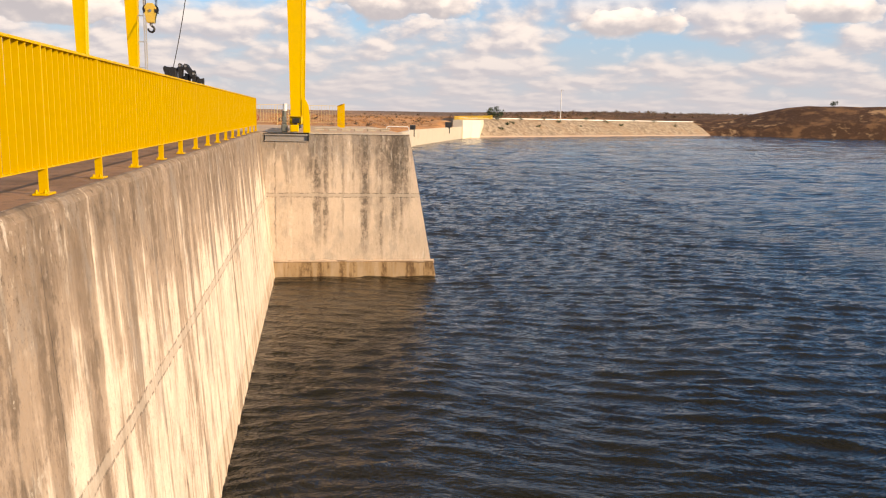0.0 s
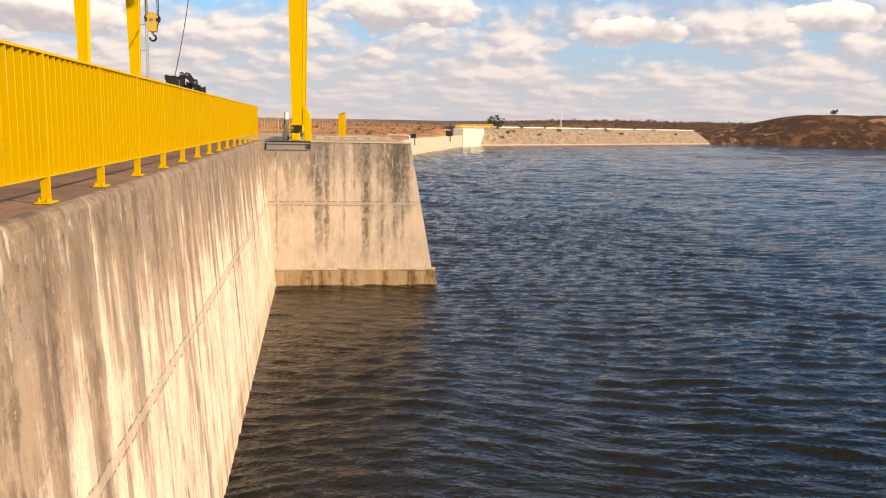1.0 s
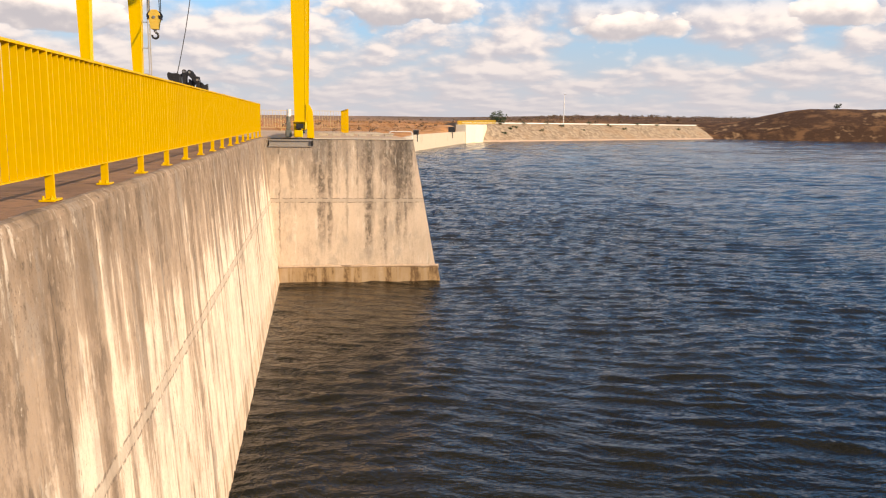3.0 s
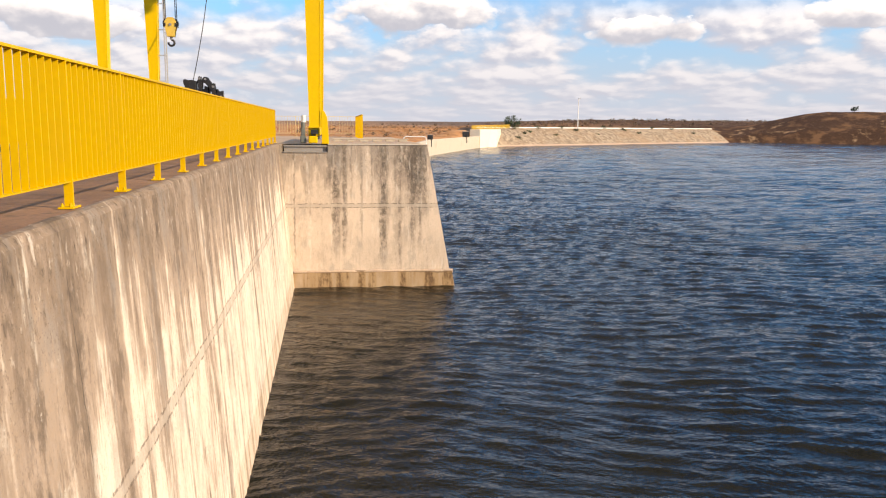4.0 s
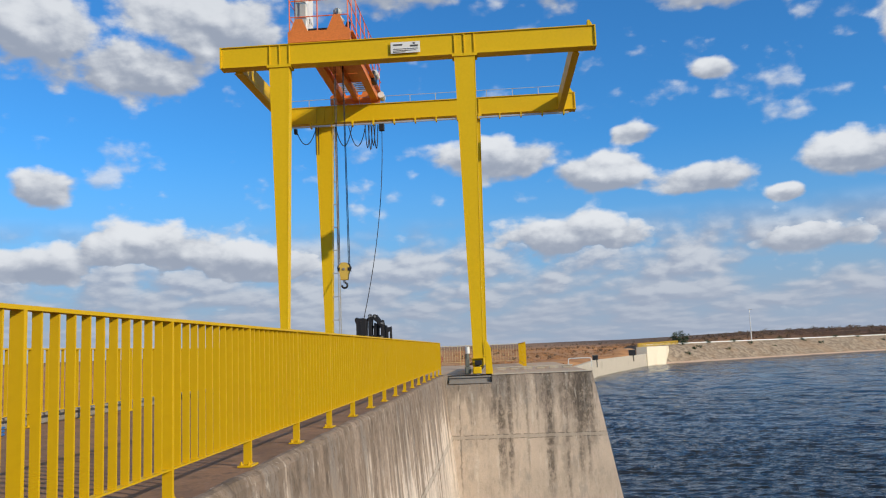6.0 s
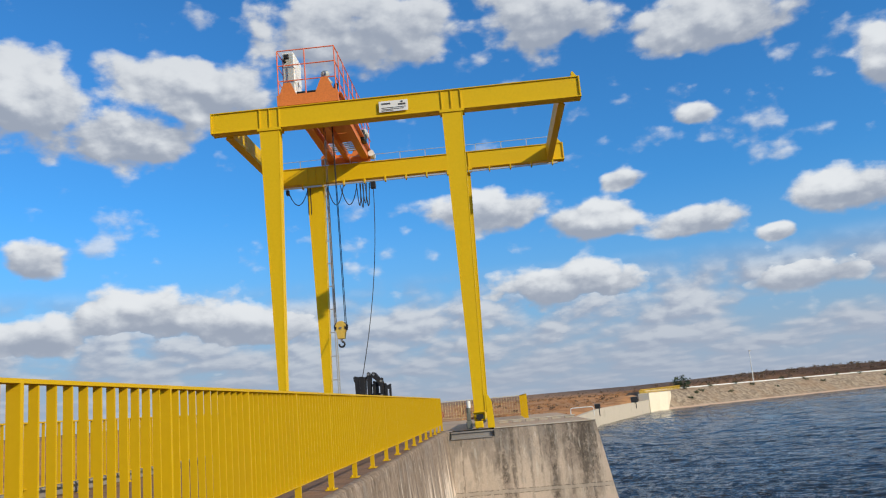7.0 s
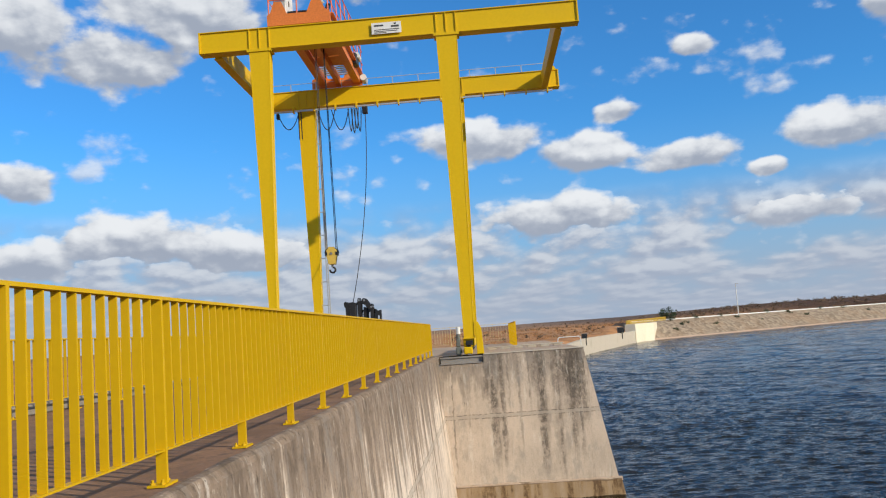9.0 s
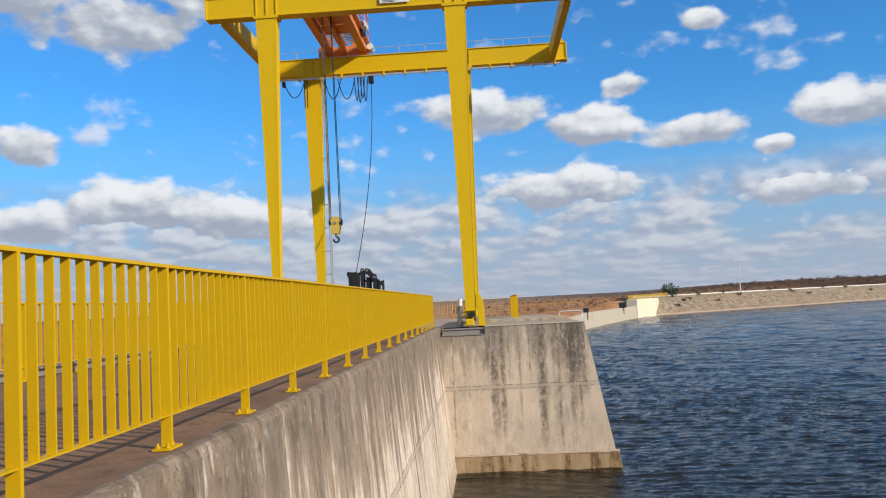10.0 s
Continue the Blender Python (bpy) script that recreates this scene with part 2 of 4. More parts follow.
    crust = g.ramp(g.math("ADD", g.math("ADD", z, g.math("MULTIPLY", g.math("SUBTRACT", thin, 0.5), 2.2)), g.math("MULTIPLY", g.math("SUBTRACT", patch, 0.5), 1.6)), -1.2, -0.2)
    col = g.mix(g.math("MULTIPLY", crust, rim), col, g.mix(g.ramp(patch, 0.4, 0.6), rgb(*[v * 0.50 for v in grey]), rgb(*[v * 0.80 for v in grey])))
    wash = g.math("MULTIPLY", g.ramp(g.noise(g.join(s, 9.0, g.math("MULTIPLY", z, 0.16)), 5.0, 4, 0.6), 0.57, 0.66), g.ramp(patch, 0.40, 0.58, 0.25, 1.0))
    col = g.mix(g.math("MULTIPLY", wash, 0.45), col, rgb(0.74, 0.68, 0.58))
    cool = g.noise(g.join(s, 4.0, g.math("MULTIPLY", z, 0.4)), 2.4, 6, 0.65)
    col = g.mix(g.ramp(cool, 0.52, 0.64, 0.0, 0.40), col, rgb(0.27, 0.25, 0.225))
    col = g.mix(g.ramp(cool, 0.46, 0.36, 0.0, 0.22), col, rgb(0.62, 0.49, 0.39))
    spall = g.math("MULTIPLY", g.ramp(patch, 0.64, 0.70), g.ramp(hair, 0.45, 0.6))
    col = g.mix(g.math("MULTIPLY", spall, 0.6), col, rgb(0.66, 0.60, 0.50))
    for y0, half, length in drips:
        off = g.math("ABSOLUTE", g.math("SUBTRACT", g.math("ADD", y, g.math("MULTIPLY", g.math("SUBTRACT", patch, 0.5), 0.10)), y0))
        across = g.ramp(off, half * 0.5, half, 1.0, 0.0)
        down = g.ramp(g.math("ADD", z, g.math("MULTIPLY", g.math("SUBTRACT", hair, 0.5), 0.5)), -length - 0.1, -length + 0.1)
        col = g.mix(g.math("MULTIPLY", g.math("MULTIPLY", across, down), g.ramp(patch, 0.42, 0.60, 0.0, 0.6)), col, rgb(0.66, 0.60, 0.52))
    for y0, top, foot in cracks:
        off = g.math("ABSOLUTE", g.math("SUBTRACT", g.math("ADD", y, g.math("MULTIPLY", g.math("SUBTRACT", blot, 0.5), 0.22)), y0))
        span = g.math("MULTIPLY", g.ramp(z, foot, foot + 0.2), g.ramp(z, top - 0.1, top, 1.0, 0.0))
        col = g.mix(g.math("MULTIPLY", g.math("MULTIPLY", g.ramp(g.math("ADD", off, g.math("MULTIPLY", g.math("SUBTRACT", fine, 0.5), 0.02)), 0.003, 0.011, 1.0, 0.0), span), 0.7), col, rgb(0.05, 0.042, 0.035))
    chips = g.noise(g.vec("MULTIPLY", p, (1.0, 1.0, 0.6)), 20.0, 3, 0.6)
    pits = g.math("MULTIPLY", g.ramp(chips, 0.585, 0.655), g.ramp(g.math("ADD", blot, g.math("MULTIPLY", g.math("SUBTRACT", patch, 0.5), 0.9)), 0.42, 0.60))
    col = g.mix(g.math("MULTIPLY", pits, rim * 0.5), col, rgb(*[v * 0.40 for v in grey]))
    soot = g.math("MULTIPLY", g.ramp(g.noise(g.join(s, g.math("MULTIPLY", y, 0.1), g.math("MULTIPLY", z, 0.55)), 2.3, 7, 0.7), 0.54, 0.68), g.ramp(z, -2.2, -0.3))
    col = g.mix(g.math("MULTIPLY", soot, rim), col, rgb(*[v * 0.9 for v in dark]))
    band = g.ramp(g.math("ADD", z, g.math("MULTIPLY", g.math("SUBTRACT", blot, 0.5), 2.4)), -1.3, -0.25)
    dots = g.ramp(g.noise(p, 42.0, 3, 0.6), 0.60, 0.68)
    col = g.mix(g.math("MULTIPLY", dots, g.math("ADD", g.math("MULTIPLY", band, 0.5), 0.2)), col, rgb(*dark))
    grit = g.math("MULTIPLY", g.ramp(speck, 0.55, 0.66), g.math("ADD", g.math("MULTIPLY", band, 0.75), 0.12))
    col = g.mix(g.math("MULTIPLY", grit, rim + 0.15), col, rgb(*[v * 0.8 for v in dark]))
    pale = g.math("MULTIPLY", g.ramp(speck, 0.42, 0.34), g.math("ADD", g.math("MULTIPLY", band, 0.35), 0.15))
    col = g.mix(pale, col, rgb(0.62, 0.54, 0.44))
    haze = g.noise(g.join(s, 1.0, g.math("MULTIPLY", z, 0.5)), 2.6, 7, 0.72)
    col = g.mix(g.ramp(haze, 0.45, 0.68, 0.0, 0.34), col, rgb(*[v * 0.80 for v in grey]))
    lift = g.math("ABSOLUTE", g.math("ADD", g.math("ADD", z, 2.12), g.math("MULTIPLY", g.math("SUBTRACT", patch, 0.5), 0.10)))
    col = g.mix(g.ramp(lift, 0.03, 0.09, 0.62, 0.0), col, rgb(0.42, 0.36, 0.29))
    groove = g.math("ABSOLUTE", g.math("SUBTRACT", lift, 0.065))
    col = g.mix(g.math("MULTIPLY", g.ramp(groove, 0.006, 0.02, 0.7, 0.0), g.ramp(speck, 0.42, 0.55)), col, rgb(*dark))
    col = g.mix(g.ramp(fine, 0.42, 0.78, 0.0, 0.22), col, rgb(*[v * 0.55 for v in grey]))
    wet = g.math("MULTIPLY", g.ramp(g.math("ADD", z, g.math("MULTIPLY", blot, 0.15)), WATER_Z + 0.58, WATER_Z + 0.64, 1.0, 0.0), g.ramp(thin, 0.3, 0.6, 0.6 * damp, 0.9 * damp))
    col = g.mix(wet, col, rgb(0.31, 0.20, 0.09))
    col = g.mix(g.math("MULTIPLY", wet, g.ramp(g.math("ADD", g.math("MULTIPLY", thin, 0.6), g.math("MULTIPLY", speck, 0.4)), 0.50, 0.60, 0.0, 0.85)), col, rgb(0.09, 0.05, 0.028))
    seam = g.math("ABSOLUTE", g.math("ADD", g.math("ADD", z, 4.42), g.math("MULTIPLY", g.math("SUBTRACT", blot, 0.5), 0.22)))
    col = g.mix(g.ramp(seam, 0.015, 0.04, 0.8 * damp * damp, 0.0), col, rgb(0.16, 0.11, 0.07))
    g.put(b.inputs["Base Color"], col)
    bump(g, b, g.math("SUBTRACT", g.math("ADD", fine, g.math("MULTIPLY", patch, 1.6)), g.math("MULTIPLY", pits, 0.3)), 0.6, 0.010)
    return m


# dark runs and one broad band on the pier face: place, half width, length, strength
PIER_RUNS = [(1.82, 0.16, 3.5, 0.85), (2.12, 0.09, 3.7, 0.8), (1.60, 0.10, 1.6, 0.6), (3.44, 0.15, 4.0, 0.9), (4.25, 0.42, 1.5, 0.85), (4.65, 0.36, 1.7, 0.95), (4.45, 0.10, 3.6, 0.7), (4.72, 0.06, 3.6, 0.7), (4.02, 0.06, 4.2, 0.6), (1.9, 0.34, 2.6, 0.3), (3.46, 0.26, 2.2, 0.3), (4.6, 0.36, 3.0, 0.4), (2.7, 0.05, 3.0, 0.5), (3.05, 0.04, 2.2, 0.5), (1.2, 0.05, 2.0, 0.4), (3.95, 0.16, 4.3, 0.35), (0.75, 0.7, 0.25, 0.5), (0.42, 0.03, 4.2, 0.7), (2.35, 0.03, 1.9, 0.5), (4.86, 0.10, 2.6, 0.7), (3.25, 0.05, 1.3, 0.6)]
concrete("wall_concrete", (0.755, 0.63, 0.505), (0.31, 0.232, 0.168), (0.10, 0.076, 0.057), 3.0, 0.004, 0.60, (), [(5.02, 0.03, 0.28), (4.86, 0.016, 0.20), (6.7, 0.025, 0.35)], [(4.05, -0.12, -1.5), (5.5, -0.3, -1.8), (12.9, -2.1, -3.6), (17.0, -0.6, -2.4)], 0.3, 0.80)
concrete("pier_concrete", (0.63, 0.515, 0.40), (0.34, 0.28, 0.22), (0.075, 0.062, 0.05), 2.2, -0.045, 0.12, PIER_RUNS, rim=0.16)


def deck_material():
    m, g, b = shader("deck_concrete", 0.9, spec=0.2)
    p = place(g)
    broad = g.noise(p, 0.9, 8, 0.7)
    fine = g.noise(p, 30.0, 6, 0.7)
    col = g.mix(g.ramp(broad, 0.3, 0.7), rgb(0.32, 0.182, 0.103), rgb(0.195, 0.112, 0.066))
    blot = g.noise(p, 4.5, 7, 0.7)
    col = g.mix(g.ramp(blot, 0.52, 0.68, 0.0, 0.65), col, rgb(0.085, 0.062, 0.045))
    col = g.mix(g.ramp(blot, 0.42, 0.28, 0.0, 0.35), col, rgb(0.40, 0.29, 0.20))
    col = g.mix(g.ramp(fine, 0.35, 0.75, 0.0, 0.5), col, rgb(0.11, 0.085, 0.066))
    g.put(b.inputs["Base Color"], col)
    bump(g, b, g.math("ADD", fine, blot), 0.6, 0.008)


deck_material()


def earth_material():
    m, g, b = shader("dry_earth", 0.95, spec=0.1)
    p = place(g)
    broad = g.noise(p, 0.012, 6, 0.6)
    mid = g.noise(p, 0.12, 6, 0.65)
    fine = g.noise(p, 1.2, 6, 0.7)
    x, y, z = g.xyz(p)
    col = g.mix(g.ramp(broad, 0.35, 0.65), rgb(0.55, 0.27, 0.115), rgb(0.40, 0.23, 0.12))
    band = g.noise(g.join(g.math("MULTIPLY", x, 0.05), g.math("MULTIPLY", y, 0.12), 0.0), 1.0, 7, 0.65)
    col = g.mix(g.ramp(band, 0.48, 0.62, 0.0, 0.55), col, rgb(0.20, 0.10, 0.055))
    col = g.mix(g.ramp(band, 0.44, 0.34, 0.0, 0.6), col, rgb(0.55, 0.34, 0.18))
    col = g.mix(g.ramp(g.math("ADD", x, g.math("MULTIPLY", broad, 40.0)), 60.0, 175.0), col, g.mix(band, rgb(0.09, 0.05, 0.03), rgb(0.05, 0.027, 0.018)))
    # past 450 m: duller far scrub tone, with distance haze put into the colour
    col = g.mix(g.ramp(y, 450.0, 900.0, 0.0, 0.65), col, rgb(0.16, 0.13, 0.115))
    col = g.mix(g.ramp(mid, 0.50, 0.66, 0.0, 0.7), col, rgb(0.24, 0.13, 0.065))
    col = g.mix(g.ramp(mid, 0.44, 0.34, 0.0, 0.5), col, rgb(0.62, 0.40, 0.22))
    col = g.mix(g.ramp(fine, 0.5, 0.75, 0.0, 0.4), col, rgb(0.14, 0.085, 0.05))
    g.put(b.inputs["Base Color"], col)
    bump(g, b, g.math("ADD", mid, fine), 0.8, 0.4)


earth_material()


def rock_material():
    m, g, b = shader("riprap", 0.95, spec=0.1)
    p = place(g)
    v = g.node("ShaderNodeTexVoronoi")
    g.put(v.inputs["Vector"], p)
    v.inputs["Scale"].default_value = 1.3
    cell = g.xyz(v.outputs["Color"])[0]
    col = g.mix(cell, rgb(0.18, 0.14, 0.105), rgb(0.37, 0.30, 0.22))
    col = g.mix(g.ramp(g.noise(p, 0.15, 5), 0.45, 0.65, 0.0, 0.5), col, rgb(0.28, 0.19, 0.12))
    z = g.xyz(p)[2]
    col = g.mix(g.ramp(z, WATER_Z + 0.25, WATER_Z + 0.5, 0.7, 0.0), col, rgb(0.50, 0.36, 0.28))
    g.put(b.inputs["Base Color"], col)
    bump(g, b, v.outputs["Distance"], 0.8, 0.14)


rock_material()


def water_material():
    m, g, b = shader("lake_water", 0.04, spec=0.36)
    p = place(g)
    x, y, z = g.xyz(p)
    bend = g.math("MULTIPLY", g.noise(p, 0.2, 3), 2.5)
    u = g.math("ADD", g.math("ADD", g.math("MULTIPLY", x, 0.16), y), bend)
    w2 = g.noise(g.join(g.math("MULTIPLY", x, 0.55), u, 0.0), 2.6, 3, 0.5)
    w3 = g.noise(g.join(g.math("MULTIPLY", x, 0.8), u, 2.0), 8.0, 3, 0.55)
    gust = g.noise(g.join(g.math("MULTIPLY", x, 0.35), y, 0.0), 0.035, 4, 0.6)
    w4 = g.noise(g.join(g.math("MULTIPLY", x, 0.3), u, 5.0), 0.7, 3, 0.55)
    h = g.math("ADD", g.math("MULTIPLY", w4, g.ramp(y, 45.0, 130.0, 0.0, 0.7)), g.math("MULTIPLY", w2, g.ramp(y, 20.0, 60.0, 0.18, 0.42)))
    h = g.math("ADD", h, g.math("MULTIPLY", w3, g.ramp(y, 8.0, 40.0, 0.085, 0.16)))
    lee = g.math("MULTIPLY", g.ramp(x, 3.5, 6.5, 1.0, 0.0), g.math("MULTIPLY", g.ramp(y, 17.0, 25.0), g.ramp(y, 28.0, 32.0, 1.0, 0.0)))
    h = g.math("MULTIPLY", h, g.math("SUBTRACT", 1.0, g.math("MULTIPLY", lee, 0.5)))
    b.inputs["IOR"].default_value = 1.333
    col = g.mix(g.ramp(gust, 0.35, 0.65), rgb(0.0075, 0.0072, 0.0045), rgb(0.0095, 0.0092, 0.0062))
    g.put(b.inputs["Base Color"], col)
    n = g.node("ShaderNodeBump")
    n.inputs["Distance"].default_value = 0.48
    g.put(n.inputs["Strength"], g.ramp(gust, 0.35, 0.65, 0.55, 1.15))
    g.put(n.inputs["Height"], h)
    g.put(b.inputs["Normal"], n.outputs[0])


water_material()


# ---- mesh helpers ----
def part(name, bm, material, parent=None, label="", smooth=False):
    me = bpy.data.meshes.new(name)
    bmesh.ops.recalc_face_normals(bm, faces=bm.faces[:])
    bm.to_mesh(me)
    bm.free()
    if smooth:
        me.polygons.foreach_set("use_smooth", [True] * len(me.polygons))
    me.materials.append(MATS[material])
    ob = new(name, me)
    if parent:
        ob.parent = parent
    return tagged(ob, label)


def shared(name, ob, m, parent):
    """Another piece on the mesh of ob."""
    c = new(name, ob.data)
    c.parent = parent
    c.matrix_basis = m
    return c


def thing(name, label, category, group="", kind="", at=(0, 0, 0)):
    ob = new(name)
    ob.empty_display_size = 0.2
    ob.location = at
    return tagged(ob, label, category, group, kind)


def box(bm, x0, x1, y0, y1, z0, z1, bev=0.0):
    r = bmesh.ops.create_cube(bm, size=1.0)
    vs = r["verts"]
    for v in vs:
        v.co = Vector(((x0 + x1) / 2 + v.co.x * (x1 - x0), (y0 + y1) / 2 + v.co.y * (y1 - y0), (z0 + z1) / 2 + v.co.z * (z1 - z0)))
    if bev:
        es = list({e for v in vs for e in v.link_edges})
        bmesh.ops.bevel(bm, geom=es, offset=bev, segments=1, affect="EDGES")
    return vs


def boxed(*a, **k):
    bm = bmesh.new()
    box(bm, *a, **k)
    return bm


def rod(bm, a, b, r, sides=8, r2=None):
    a, b = Vector(a), Vector(b)
    d = b - a
    m = Matrix.Translation((a + b) / 2) @ d.to_track_quat("Z", "Y").to_matrix().to_4x4()
    bmesh.ops.create_cone(bm, cap_ends=True, segments=sides, radius1=r, radius2=r if r2 is None else r2, depth=d.length, matrix=m)


def rodded(a, b, r, sides=8, r2=None):
    bm = bmesh.new()
    rod(bm, a, b, r, sides, r2)
    return bm


def tube(bm, pts, r, sides=6):
    """One round rod along a run of points."""
    pts = [Vector(p) for p in pts]
    rings = []
    side = None
    for i, p in enumerate(pts):
        d = (pts[min(i + 1, len(pts) - 1)] - pts[max(i - 1, 0)]).normalized()
        if side is None:
            side = d.orthogonal().normalized()
        side = (side - d * side.dot(d)).normalized()
        other = d.cross(side)
        rings.append([bm.verts.new(p + (side * math.cos(a) + other * math.sin(a)) * r) for a in [2 * math.pi * k / sides for k in range(sides)]])
    for a, b in zip(rings, rings[1:]):
        for k in range(sides):
            bm.faces.new((a[k], a[(k + 1) % sides], b[(k + 1) % sides], b[k]))
    bm.faces.new(rings[0][::-1])
    bm.faces.new(rings[-1])


def prism(bm, outline, axis, lo, hi):
    """An outline in the two other axes, drawn out along an axis."""
    def at(u, v, w):
        return {"x": (w, u, v), "y": (u, w, v), "z": (u, v, w)}[axis]
    a = [bm.verts.new(at(u, v, lo)) for u, v in outline]
    b = [bm.verts.new(at(u, v, hi)) for u, v in outline]
    n = len(a)
    bm.faces.new(a)
    bm.faces.new(b[::-1])
    for i in range(n):
        bm.faces.new((a[i], b[i], b[(i + 1) % n], a[(i + 1) % n]))


def prismed(outline, axis, lo, hi, bev=0.0):
    bm = bmesh.new()
    prism(bm, outline, axis, lo, hi)
    if bev:
        bmesh.ops.bevel(bm, geom=bm.edges[:], offset=bev, segments=1, affect="EDGES")
    return bm


def taper(bm, low, high):
    """A box between two rectangles (x0, x1, y0, y1, z)."""
    rings = []
    for x0, x1, y0, y1, z in (low, high):
        rings.append([bm.verts.new(c) for c in ((x0, y0, z), (x1, y0, z), (x1, y1, z), (x0, y1, z))])
    a, b = rings
    bm.faces.new(a[::-1])
    bm.faces.new(b)
    for i in range(4):
        bm.faces.new((a[i], a[(i + 1) % 4], b[(i + 1) % 4], b[i]))


def sheet(name, xs, ys, height, material, label, smooth=True):
    """A ground sheet over a grid of x and y."""
    gx, gy = np.meshgrid(np.array(xs), np.array(ys))
    gz = height(gx, gy)
    verts = np.stack([gx, gy, gz], -1).reshape(-1, 3)
    nx, ny = len(xs), len(ys)
    i = np.arange(nx * ny).reshape(ny, nx)
    faces = np.stack([i[:-1, :-1], i[:-1, 1:], i[1:, 1:], i[1:, :-1]], -1).reshape(-1, 4)
    me = bpy.data.meshes.new(name)
    me.from_pydata(verts.tolist(), [], faces.tolist())
    me.polygons.foreach_set("use_smooth", [smooth] * len(me.polygons))
    me.materials.append(MATS[material])
    return tagged(new(name, me), label, name, kind="structure")


def steps(lo, hi, first, grow, start=0.0):
    """Grid lines from start outwards, wider and wider."""
    up, d, v = [start], first, start
    while v < hi:
        v += d
        d *= grow
        up.append(v)
    down, d, v = [], first, start
    while v > lo:
        v -= d
        d *= grow
        down.append(v)
    return down[::-1] + up

# ---- ground, water, distance ----
SHORE = [(5.0, -4000.0), (5.0, 46.0), (9.0, 92.0), (20.0, 151.0), (36.5, 200.0), (49.0, 222.0), (150.0, 297.0), (203.0, 268.0), (330.0, 215.0), (600.0, 300.0), (4000.0, 900.0)]


def shore_distance(x, y):
    """Metres from the shore line: above zero on land."""
    best = np.full(x.shape, 1e9)
    sign = np.ones(x.shape)
    for (ax, ay), (bx, by) in zip(SHORE, SHORE[1:]):
        dx, dy = bx - ax, by - ay
        t = np.clip(((x - ax) * dx + (y - ay) * dy) / (dx * dx + dy * dy), 0, 1)
        d = np.hypot(x - ax - t * dx, y - ay - t * dy)
        side = np.where(dx * (y - ay) - dy * (x - ax) > 0, 1.0, -1.0)
        near = d < best
        best, sign = np.where(near, d, best), np.where(near, side, sign)
    return best * sign


def waves(x, y, k):
    rng = np.random.RandomState(k)
    z = np.zeros(x.shape)
    for i in range(7):
        a, p, q = rng.uniform(0, 6.28), rng.uniform(0, 6.28), rng.uniform(0.6, 1.6)
        z += np.sin((x * np.cos(a) + y * np.sin(a)) * q + p) / 7
    return z


def ground_height(x, y):
    d = shore_distance(x, y)
    rise = 1 / (1 + np.exp(np.clip(-(d - 1.0) / 1.5, -50, 50)))
    land = -2.3 + 1.6 * (1 - np.exp(-np.maximum(d, 0) / 60.0)) + 0.7 * waves(x / 60, y / 60, 1) * np.clip(d / 80, 0, 1)
    far = np.hypot(x, y)
    bearing = np.degrees(np.arctan2(x - 1.8, y))
    land += np.clip((far - 500) / 2500, 0, 1) * (13 + 9 * waves(x / 420, y / 420, 2))
    right = np.clip((bearing - 9) / 8, 0, 1) * np.clip((d - 14) / 14, 0, 1)
    land += right * (2.2 * np.clip((far - 250) / 60, 0, 1) + 3.2 * np.clip((far - 330) / 250, 0, 1) * (1 + 0.5 * waves(x / 45, y / 45, 5)))
    land += 1.7 * np.exp(-(((x - 35) / 6.0) ** 2 + ((y - 214) / 9.0) ** 2))
    # the bare mound past the embankment
    ramp = np.clip((bearing - 26.6) / 6.0, 0, 1)
    land += 6.3 * ramp * ramp * (3 - 2 * ramp) * np.exp(-((far - 372) / 30.0) ** 2)
    # lower ground on the dry side of the dam
    dry = 1 / (1 + np.exp(np.clip((x + 12) / 2.0, -50, 50))) * np.clip((120 - y) / 60, 0, 1)
    land = land - dry * 5.0
    z = -9.0 + (land + 9.0) * rise
    inner = (x > -9) & (x < 5.5) & (y < 47)
    return np.where(inner, -9.0, z)


GX = steps(-3800, 3800, 2.0, 1.045, 20)
GY = steps(-1500, 4200, 2.5, 1.04, 150)
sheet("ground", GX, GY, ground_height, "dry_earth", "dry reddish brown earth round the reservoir")


